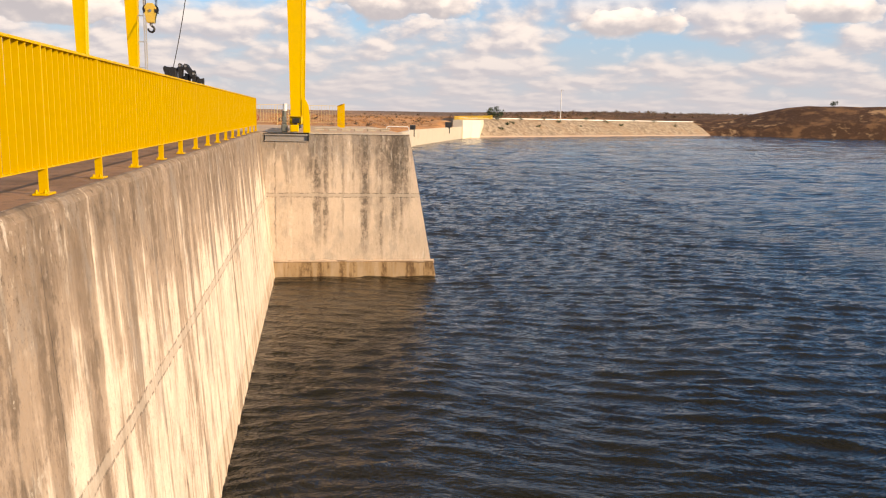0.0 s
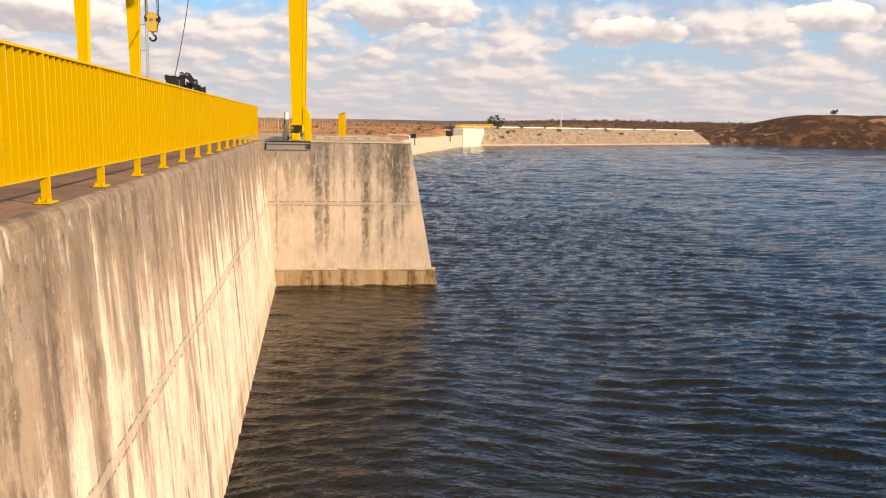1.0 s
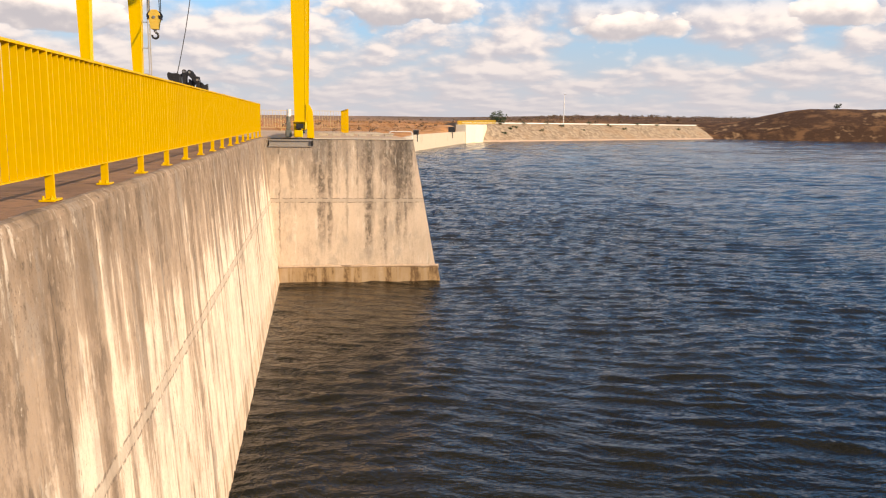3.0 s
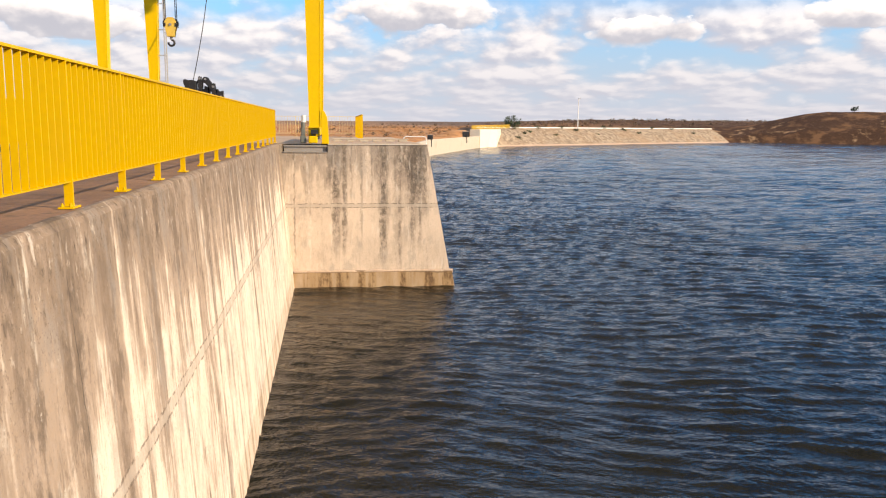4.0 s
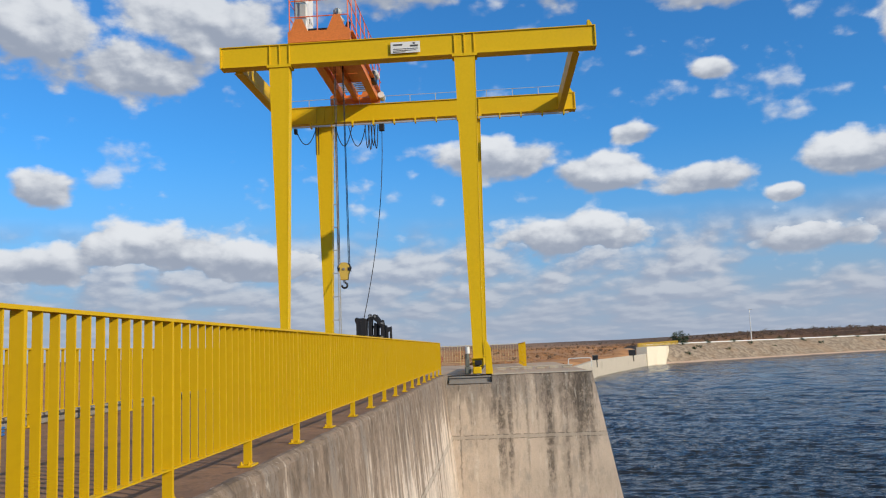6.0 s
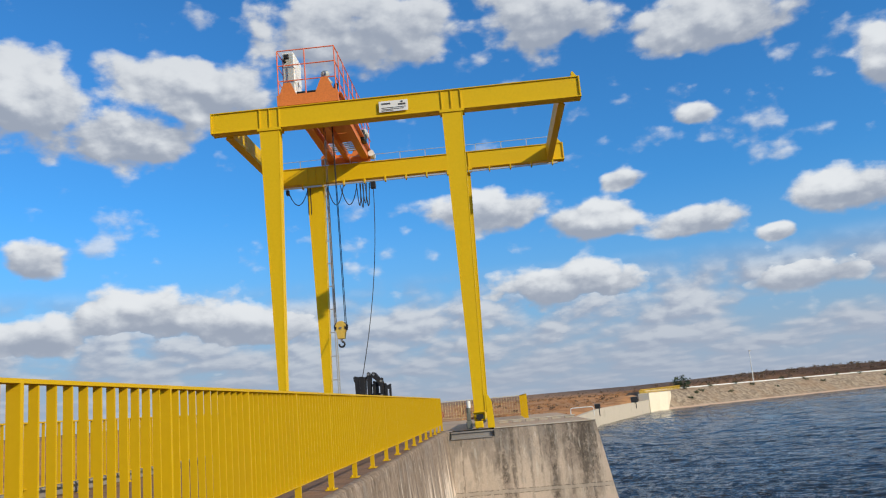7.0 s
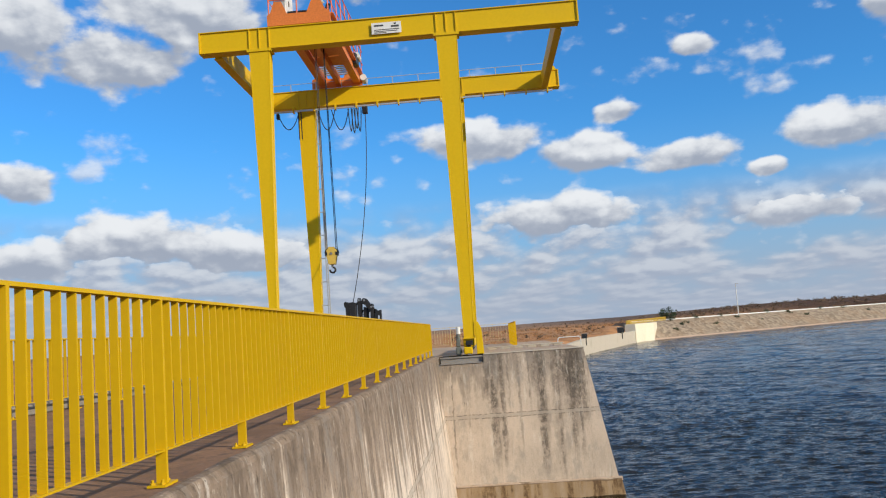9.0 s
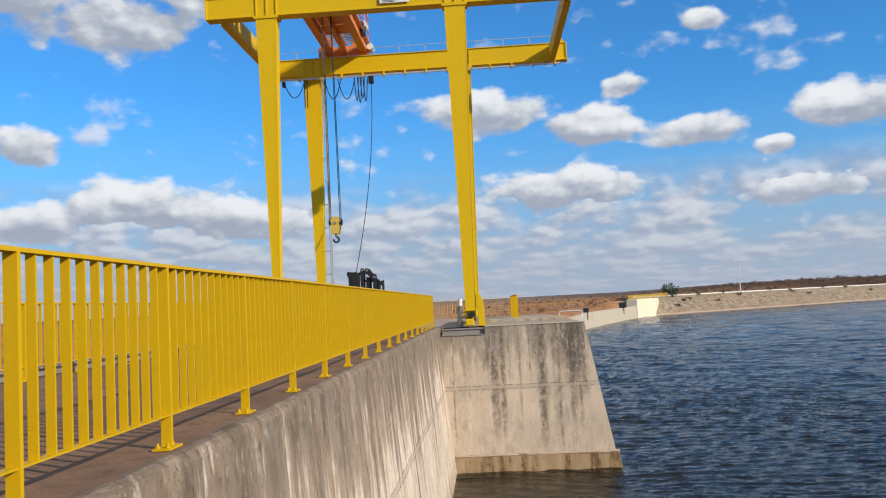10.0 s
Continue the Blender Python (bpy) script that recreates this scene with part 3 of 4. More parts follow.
def water_height(x, y):
    """Wind waves of many lengths, with narrow crests, running in along y."""
    rng = np.random.RandomState(4)
    z = np.zeros(x.shape)
    wx = x + 0.5 * np.sin(0.37 * y + 0.21 * x) + 0.35 * np.sin(0.23 * x - 0.11 * y)
    wy = y + 0.4 * np.sin(0.45 * x + 0.13 * y + 1.0) + 0.25 * np.sin(0.9 * x - 0.35 * y)
    for i in range(16):
        length = 0.36 * 1.07 ** i
        a = rng.normal(0.14, 0.34)
        k = 2 * math.pi / length
        s = np.sin(k * (wx * math.sin(a) + wy * math.cos(a)) + rng.uniform(0, 6.28))
        amp = 0.084 / k
        group = 0.65 + 0.5 * np.sin(wx * rng.uniform(0.1, 0.5) + wy * rng.uniform(-0.35, 0.35) + rng.uniform(0, 6.28))
        fine = np.clip((length * 190 - y) / 60, 0, 1)
        z += amp * 2.1 * (np.exp(2.0 * (s - 1)) - 0.31) * group * fine
    for i in range(6):
        length = 1.8 * 1.22 ** i
        a = rng.normal(0.12, 0.45)
        k = 2 * math.pi / length
        s = np.sin(k * (wx * math.sin(a) + wy * math.cos(a)) + rng.uniform(0, 6.28))
        z += 0.10 / k * (np.exp(s - 1) - 0.45) * np.clip((y - 15) / 70, 0, 1) * (0.7 + 0.5 * np.sin(wx * 0.13 * (i + 1) + wy * 0.05 * i))
    lee = 1 - 0.40 * np.clip((6.5 - x) / 3.0, 0, 1) * np.clip((y - 17) / 8, 0, 1) * np.clip((31 - y) / 3, 0, 1)
    z *= lee
    far = np.clip((700 - np.hypot(x, y)) / 300, 0, 1)
    return WATER_Z + z * far


WX = [0.1 + 0.16 * i for i in range(110)]
WX += [WX[-1] + s for s in steps(0, 3900, 0.18, 1.045)[1:]]
WY = [-1.0]
while WY[-1] < 300:
    WY.append(WY[-1] + max(0.075, 0.0028 * WY[-1]))
WY = steps(-3000, -1.1, 0.25, 1.12, -1.1)[:-1] + WY + [WY[-1] + s for s in steps(0, 3900, 1.0, 1.08)[1:]]
WX, WY = sorted(set(WX)), sorted(set(WY))
sheet("water", [w for w in WX if w > 0], WY, water_height, "lake_water", "dark rippled reservoir water")

# ---- dam wall, deck, pier ----
TOP_X, FOOT_X = -0.05, 0.37


def face_x(z):
    return TOP_X + (FOOT_X - TOP_X) * (-z / 4.95)


def dam_wall():
    """The wall's cross section along y, with a worn, uneven top edge."""
    prof = [(-5.4, -9.0), (-5.4, -0.012), (-0.26, -0.012), (-0.13, 0.0), (-0.09, -0.010), (-0.062, -0.028), (face_x(-0.07), -0.07), (face_x(-0.5), -0.5), (face_x(-9), -9.0)]
    bm = bmesh.new()
    rows, y = [], -30.0
    while y < 28.15:
        row = []
        for i, (px, pz) in enumerate(prof):
            j = 0.016 if 4 <= i <= 6 else (0.006 if i == 3 else 0.0)
            n = noise.noise((y * 2.2, i * 0.6, 0)) + 0.6 * noise.noise((y * 7.0, i * 1.1, 5))
            row.append(bm.verts.new((px + j * n, y, pz + 0.6 * j * n)))
        rows.append(row)
        y += 0.09 if y > 1.5 else 0.6
    rows.append([bm.verts.new((px, 28.15, pz)) for px, pz in prof])
    for a, b in zip(rows, rows[1:]):
        for i in range(len(prof)):
            k = (i + 1) % len(prof)
            bm.faces.new((a[i], a[k], b[k], b[i]))
    bm.faces.new(rows[0])
    bm.faces.new(rows[-1][::-1])
    return part("wall_dam", bm, "wall_concrete")


wall = dam_wall()
tagged(wall, "weathered cream concrete dam wall with dark streaks", "wall", kind="structure")
deck = part("floor", boxed(-5.3, -0.125, -30.0, 28.15, -0.3, -0.0045), "deck_concrete")
tagged(deck, "dusty brown concrete walkway on the dam crest", "floor", kind="structure")

pier = part("wall_pier", prismed([(-7.4, -9.0), (6.62, -9.0), (4.96, -0.05), (1.56, -0.05), (1.56, -0.31), (0.02, -0.31), (0.02, -0.05), (-7.4, -0.05)], "y", 28.15, 46.0), "pier_concrete")
tagged(pier, "stained concrete pier with a sloping nose", "wall", kind="structure")
ledge = part("trim_pier_ledge", prismed([(0.3, -9.0), (6.70, -9.0), (5.84, -4.42), (0.3, -4.42)], "y", 28.05, 28.15), "pier_concrete")
tagged(ledge, "brown wet concrete ledge at the water line", "ledge", kind="structure")


def plaster_lip():
    """A ragged bead of mortar where the ledge meets the pier face."""
    bm = bmesh.new()
    rows = []
    for i in range(90):
        x = 0.36 + 5.52 * i / 89
        sag = 0.08 * noise.noise((x * 1.7, 0, 3)) + 0.02 * noise.noise((x * 9, 2, 3))
        deep = 0.015 + 0.02 * noise.noise((x * 3, 5, 1))
        tall = 0.022 + 0.02 * noise.noise((x * 4, 1, 7))
        rows.append([bm.verts.new(v) for v in ((x, 28.151, -4.40 + sag + tall), (x, 28.10 - deep, -4.40 + sag), (x, 28.09 - deep, -4.43 + sag), (x, 28.06, -4.46 + sag - tall))])
    for a, b in zip(rows, rows[1:]):
        for j in range(3):
            bm.faces.new((a[j], b[j], b[j + 1], a[j + 1]))
    part("mortar_lip", bm, "dusty_concrete", ledge)


plaster_lip()
cap = part("trim_pier_cap", boxed(1.56, 4.99, 28.12, 28.6, -0.05, -0.02, bev=0.008), "pale_concrete")
tagged(cap, "pale worn concrete edging on the pier top", "trim", kind="structure")
floor_pier = part("floor_pier", boxed(-7.3, 4.9, 28.62, 45.9, -0.048, -0.03), "dusty_concrete")
tagged(floor_pier, "dusty concrete floor of the crane pier", "floor", kind="structure")
dry_kerb = part("kerb_dry_side", boxed(-5.38, -5.02, -30, 28.1, 0.0, 0.16, bev=0.02), "grey_concrete")
tagged(dry_kerb, "grey concrete kerb along the walkway", "kerb", kind="structure")


def wing_wall():
    """The low concrete wall that runs off along the shore."""
    pts = [(4.0, 46.0), (8.6, 92.0), (19.6, 151.0), (36.2, 200.0), (38.5, 206.0)]
    bm = bmesh.new()
    for (ax, ay), (bx, by) in zip(pts, pts[1:]):
        d = Vector((bx - ax, by - ay, 0)).normalized()
        n = Vector((-d.y, d.x, 0)) * 0.6
        ring = [Vector((ax, ay, 0)), Vector((bx, by, 0)), Vector((bx, by, 0)) + n, Vector((ax, ay, 0)) + n]
        lo = [bm.verts.new((v.x, v.y, -9)) for v in ring]
        hi = [bm.verts.new((v.x, v.y, -2.0)) for v in ring]
        bm.faces.new(lo[::-1])
        bm.faces.new(hi)
        for i in range(4):
            bm.faces.new((lo[i], lo[(i + 1) % 4], hi[(i + 1) % 4], hi[i]))
    return tagged(part("wall_wing", bm, "pale_concrete"), "long pale concrete retaining wall along the shore", "wall", kind="structure")


wing_wall()

BANK_A, BANK_B = Vector((45.5, 219.0, 0)), Vector((151.0, 297.0, 0))


def embankment():
    d = (BANK_B - BANK_A).normalized()
    n = Vector((-d.y, d.x, 0))
    bm = bmesh.new()
    prof = [(-6.0, -9.0), (-1.0, WATER_Z - 0.6), (3.5, -2.2), (7.6, 0.05), (13.0, 0.05), (22.0, -3.0)]
    rows, length = [], (BANK_B - BANK_A).length
    cells = 90
    for i in range(cells + 1):
        o = BANK_A + d * (length * i / cells)
        row = []
        for j, (u, z) in enumerate(prof):
            w = 0.12 * noise.noise((i * 0.9, j * 3.1, 0)) if j in (1, 2) else 0
            q = o + n * (u + w)
            row.append(bm.verts.new((q.x, q.y, z + w)))
        rows.append(row)
    for a, b in zip(rows, rows[1:]):
        for j in range(len(prof) - 1):
            bm.faces.new((a[j], b[j], b[j + 1], a[j + 1]))
    bm.faces.new(rows[0])
    bm.faces.new(rows[-1][::-1])
    tagged(part("embankment", bm, "riprap"), "rock faced embankment dam across the water", "embankment", kind="structure")
    bm = bmesh.new()
    a, b = BANK_A + n * 7.4, BANK_B + n * 7.4
    ring = [a, b, b + n * 0.4, a + n * 0.4]
    lo = [bm.verts.new((v.x, v.y, 0.0)) for v in ring]
    hi = [bm.verts.new((v.x, v.y, 0.30)) for v in ring]
    bm.faces.new(lo[::-1])
    bm.faces.new(hi)
    for i in range(4):
        bm.faces.new((lo[i], lo[(i + 1) % 4], hi[(i + 1) % 4], hi[i]))
    tagged(part("trim_bank_parapet", bm, "white_paint"), "thin white parapet along the embankment crest", "parapet", kind="structure")


embankment()


def abutment():
    """The concrete block where wing wall and embankment meet."""
    t = thing("abutment", "pale concrete abutment with a yellow railing", "abutment", kind="structure", at=(0, 0, 0))
    bm = bmesh.new()
    lo, hi = [], []
    for x, y in ((38.4, 205.0), (41.2, 211.6), (43.8, 214.0), (48.0, 226.0), (40.0, 226.0), (36.0, 206.0)):
        lo.append(bm.verts.new((x, y, -9)))
        hi.append(bm.verts.new((x + (1.6 if 41 < x < 44 else 0), y + (2.5 if 41 < x < 44 else 0), -0.35)))
    bm.faces.new(lo[::-1])
    bm.faces.new(hi)
    for i in range(6):
        bm.faces.new((lo[i], lo[(i + 1) % 6], hi[(i + 1) % 6], hi[i]))
    part("block", bm, "lime_concrete", t)
    a, b = Vector((36.6, 207.0, -0.35)), Vector((50.5, 226.0, 0.0))
    part("top_rail", rodded(a + Vector((0, 0, 0.9)), b + Vector((0, 0, 0.9)), 0.05, 6), "shore_yellow", t)
    post = None
    for i in range(90):
        o = a.lerp(b, i / 89)
        if post is None:
            post = part("post", boxed(-0.035, 0.035, -0.035, 0.035, 0, 0.9), "shore_yellow", t)
            post.matrix_basis = Matrix.Translation(o)
        else:
            shared("post", post, Matrix.Translation(o), t)


abutment()


def clump(bm, c, r, rng, flat=0.8):
    """A ragged clump of small leaf blades."""
    for i in range(26):
        d = Vector((rng.gauss(0, 1), rng.gauss(0, 1), rng.gauss(0, 1))).normalized()
        o = c + Vector((d.x * r, d.y * r, d.z * r * flat)) * rng.uniform(0.35, 1.0)
        s = r * rng.uniform(0.22, 0.42)
        e = [Vector((rng.uniform(-s, s), rng.uniform(-s, s), rng.uniform(-s, s))) for _ in range(3)]
        bm.faces.new([bm.verts.new(o + q) for q in e])


def on_ground(x, y):
    return float(ground_height(np.array([x]), np.array([y]))[0])


def polar(bearing, dist):
    return 1.8 + dist * math.sin(radians(bearing)), dist * math.cos(radians(bearing))


def tree(bearing, dist, height, width, seed):
    rng = random.Random(seed)
    x, y = polar(bearing, dist)
    t = thing("tree", "small dark green tree on the far crest", "tree", at=(x, y, on_ground(x, y) - 0.2))
    bm = bmesh.new()
    rod(bm, (0, 0, 0), (0.1, 0, height * 0.45), 0.16, 7, 0.09)
    for i in range(5):
        a = i * 1.3
        rod(bm, (0.1, 0, height * 0.35), (math.cos(a) * width * 0.3, math.sin(a) * width * 0.3, height * 0.7), 0.07, 5, 0.02)
    part("trunk", bm, "bark", t)
    bm = bmesh.new()
    for i in range(34):
        a, q = rng.uniform(0, 6.28), rng.uniform(0, 1) ** 0.5
        c = Vector((math.cos(a) * q * width * 0.42, math.sin(a) * q * width * 0.42, height * rng.uniform(0.35, 0.92)))
        clump(bm, c, width * rng.uniform(0.12, 0.2), rng)
    part("crown", bm, "leaf", t)


tree(12.25, 240, 6.2, 5.4, 3)
tree(33.9, 372, 2.2, 3.2, 8)


def scrub():
    """Dry bushes on the far land and on the embankment."""
    rng = random.Random(5)
    bm = bmesh.new()
    for i in range(2600):
        b, d = rng.uniform(-2.5, 38), rng.uniform(0, 1)
        d = (110 if b < 8 else 200) + 900 * d * d
        x, y = polar(b, d)
        if shore_distance(np.array([x]), np.array([y]))[0] < 14 or (b > 26.5 and d < 400):
            continue
        if b > 10.5 and rng.random() < 0.4:
            continue
        if b < 10.5 and noise.noise((x / 14, y / 45, 2)) + rng.uniform(-0.35, 0.2) < 0.02:
            continue
        r = rng.uniform(0.3, 1.0) * (1 + d / 700) * (0.75 if b < 10.5 else 1.0)
        clump(bm, Vector((x, y, on_ground(x, y) + r * 0.35)), r, rng, 0.6)
    tagged(part("scrub", bm, "scrub"), "dry brown scrub over the far land", "scrub", kind="stuff")
    bm = bmesh.new()
    for i in range(2600):
        b, d = rng.uniform(-3.0, 10.3), rng.uniform(0, 1)
        d = (75 if b < 8 else 230) + 420 * d * d
        x, y = polar(b, d)
        if shore_distance(np.array([x]), np.array([y]))[0] < (3 if b < 9 else 24):
            continue
        if noise.noise((x / 9, y / 30, 6)) + rng.uniform(-0.3, 0.3) < 0.0:
            continue
        r = rng.uniform(0.18, 0.5) * (1 + d / 350)
        clump(bm, Vector((x, y, on_ground(x, y) + r * 0.12)), r, rng, 0.35)
    tagged(part("dry_grass", bm, "dry_grass"), "tufts of dry orange grass on bare earth", "grass", kind="stuff")


scrub()


def shrub(i, along, up):
    rng = random.Random(100 + i)
    d = (BANK_B - BANK_A).normalized()
    n = Vector((-d.y, d.x, 0))
    o = BANK_A + d * along + n * (0.2 + 7.4 * up)
    bm = bmesh.new()
    for k in range(5):
        clump(bm, Vector((rng.uniform(-0.7, 0.7), rng.uniform(-0.4, 0.4), rng.uniform(0.1, 0.6))), 0.62, rng, 0.75)
    ob = part("shrub", bm, "leaf")
    ob.location = (o.x, o.y, WATER_Z + 0.2 + 4.8 * up)
    tagged(ob, "small dark shrub growing on the rocky slope", "shrub", "shrubs on the embankment")


for i, (along, up) in enumerate(((12, 0.35), (17, 0.62), (26, 0.98), (30, 0.5), (37, 1.0), (43, 0.8), (52, 0.55), (60, 1.0), (70, 0.85), (76, 0.6), (88, 1.0), (101, 0.9), (112, 0.6), (20, 0.7))):
    shrub(i, along, up)


def lamp_pole():
    x, y = polar(16.8, 262)
    t = thing("street_lamp", "slim pale lamp pole on the far crest", "street lamp", at=(x, y, on_ground(x, y)))
    part("pole", rodded((0, 0, 0), (0, 0, 11.6), 0.16, 8, 0.10), "white_paint", t)
    part("lamp_head", boxed(-0.12, 0.7, -0.13, 0.13, 11.55, 11.72, bev=0.04), "galvanised", t)


lamp_pole()


def pump_box(x, y, size):
    pump = thing("pump_box", "dark metal box on top of the shore wall", "box", at=(x, y, -2.0))
    part("housing", boxed(-0.6 * size, 0.6 * size, -0.4, 0.4, 0.0, 1.0 * size, bev=0.05), "black_metal", pump)
    part("lid", boxed(-0.66 * size, 0.66 * size, -0.46, 0.46, 1.0 * size, 1.0 * size + 0.08, bev=0.02), "weathered_steel", pump)
    part("pipe", rodded((0.2, -0.5, 0.5), (0.2, -0.5, -1.3), 0.10, 8), "black_metal", pump)


pump_box(31.9, 187.3, 1.2)
pump_box(19.5, 151.6, 0.8)
plug = None
for x, z in ((1.1, -4.66), (2.62, -4.62), (3.86, -4.64), (4.52, -4.60), (5.1, -4.62), (1.7, -4.68)):
    m = Matrix.Translation((x, 28.048, z))
    if plug is None:
        plug = part("tie_plug", rodded((0, -0.012, 0), (0, 0.01, 0), 0.05, 12), "pier_concrete", ledge)
        plug.matrix_basis = m
    else:
        shared("tie_plug", plug, m, ledge)

# ---- railings ----
def railing(name, label, y0, y1, spacing, paint="yellow_rail"):
    """Flat bar railing along y, at x = 0, with feet every spacing metres."""
    r = thing(name, label, "railing", kind="structure")
    part("top_rail", boxed(-0.032, 0.032, y0, y1, 1.092, 1.112), paint, r)
    part("bottom_rail", boxed(-0.026, 0.026, y0, y1, 0.195, 0.205), paint, r)
    post = bar = plate = bolt = None
    n = round((y1 - y0) / spacing)
    for i in range(n + 1):
        y = y0 + i * spacing
        m = Matrix.Translation((0, y, 0))
        if post is None:
            post = part("post", boxed(-0.032, 0.032, -0.013, 0.013, 0.012, 1.092), paint, r)
            post.matrix_basis = m
            bm = boxed(-0.055, 0.055, -0.10, 0.10, 0.0, 0.014)
            plate = part("base_plate", bm, paint, post)
            bm = bmesh.new()
            for bx, by in ((-0.03, -0.075), (0.03, -0.07), (0.0, 0.075)):
                rod(bm, (bx, by, 0.014), (bx, by, 0.026), 0.016, 6)
                rod(bm, (bx, by, 0.026), (bx, by, 0.042), 0.009, 6)
            bolt = part("anchor_bolts", bm, paint, post)
        else:
            p = shared("post", post, m, r)
            shared("base_plate", plate, Matrix(), p)
            shared("anchor_bolts", bolt, Matrix(), p)
        if i < n:
            for k in range(10):
                mb = Matrix.Translation((0, y + (k + 1) * spacing / 11, 0))
                if bar is None:
                    bar = part("baluster", boxed(-0.0225, 0.0225, -0.006, 0.006, 0.205, 1.092), paint, r)
                    bar.matrix_basis = mb
                else:
                    shared("baluster", bar, mb, r)
    return r


near_rail = railing("railing", "yellow painted steel railing with flat balusters", -3.2, 28.8, 1.6)
near_rail.location = (-0.24, 0, 0)
far_rail = railing("railing", "yellow painted steel railing on the dry side of the walkway", -3.2, 27.2, 1.6)
far_rail.location = (-4.85, 0, 0)
cross_rail = railing("railing", "pale yellow railing across the end of the crane pier", -9.6, 0.0, 1.6, "pale_rail")
cross_rail.matrix_basis = pose(2.97, 45.0, -0.05, 0, 0, -90)
side_rail = railing("railing", "short yellow railing along the crane pier", 35.2, 44.8, 1.6)
side_rail.location = (2.97, 0, -0.05)

# ---- gantry crane ----
YN, YF = 28.30, 36.10          # front faces of the two girders
ZB, ZT = 11.43, 12.22
crane = thing("gantry_crane", "tall yellow steel gantry crane standing on the pier", "crane")


def girder(y, ribs):
    x0, x1 = -7.87, 5.83
    b = part("girder", boxed(x0, x1, y + 0.05, y + 0.45, ZB + 0.03, ZT - 0.03), "yellow", crane)
    part("top_flange", boxed(x0, x1, y, y + 0.5, ZT - 0.03, ZT), "yellow", b)
    part("bottom_flange", boxed(x0, x1, y, y + 0.5, ZB, ZB + 0.03), "yellow", b)
    part("trolley_rail", boxed(x0 + 0.2, x1 - 0.2, y + 0.21, y + 0.29, ZT, ZT + 0.07), "steel", b)
    for r in ribs:
        part("stiffener", boxed(r - 0.014, r + 0.014, y + 0.004, y + 0.05, ZB + 0.03, ZT - 0.03), "yellow", b)
    for x in (x0, x1 - 0.02):
        part("end_plate", boxed(x - 0.015, x + 0.035, y - 0.004, y + 0.504, ZB - 0.004, ZT + 0.004), "yellow", b)
    part("end_stop", prismed([(x1 - 0.25, ZT), (x1 - 0.05, ZT), (x1 - 0.18, ZT + 0.22), (x1 - 0.25, ZT + 0.22)], "y", y + 0.1, y + 0.4), "yellow", b)
    return b


near_girder = girder(YN, (-6.03, -5.66, -5.30, 0.76, 1.11, 1.47))
far_girder = girder(YF, (-6.03, -5.66, -5.30, 0.76, 1.11, 1.47))
for x0, x1 in ((-7.45, -7.2), (5.06, 5.24)):
    tie = part("end_tie", boxed(x0, x1, YN + 0.5, YF, ZB - 0.04, ZB + 0.66), "yellow", crane)
    part("flange_plate", boxed(x0 - 0.04, x1 + 0.04, YN + 0.5, YF, ZB - 0.07, ZB - 0.04), "yellow", tie)


def leg(y, top, foot):
    """A tapered box leg with edge flanges, between two widths in x."""
    bm = bmesh.new()
    taper(bm, (foot[0], foot[1], y + 0.08, y + 0.42, 0.55), (top[0], top[1], y + 0.03, y + 0.47, ZB - 0.03))
    g = part("leg", bm, "yellow", crane)
    for a, b in zip(foot, top):
        bm = bmesh.new()
        taper(bm, (a - 0.014, a + 0.014, y + 0.073, y + 0.427, 0.55), (b - 0.014, b + 0.014, y + 0.023, y + 0.477, ZB - 0.03))
        part("edge_flange", bm, "yellow", g)
    part("cap_plate", boxed(top[0] - 0.09, top[1] + 0.09, y - 0.01, y + 0.51, ZB - 0.085, ZB - 0.002), "yellow", g)
    part("foot_plate", boxed(foot[0] - 0.06, foot[1] + 0.06, y + 0.02, y + 0.48, 0.52, 0.555), "yellow", g)
    return g


leg(YN, (-6.04, -5.325), (-5.74, -5.56))
leg(YN, (0.745, 1.475), (0.96, 1.295))
leg(YF, (-6.08, -5.31), (-5.78, -5.54))
leg(YF, (0.765, 1.50), (0.98, 1.315))

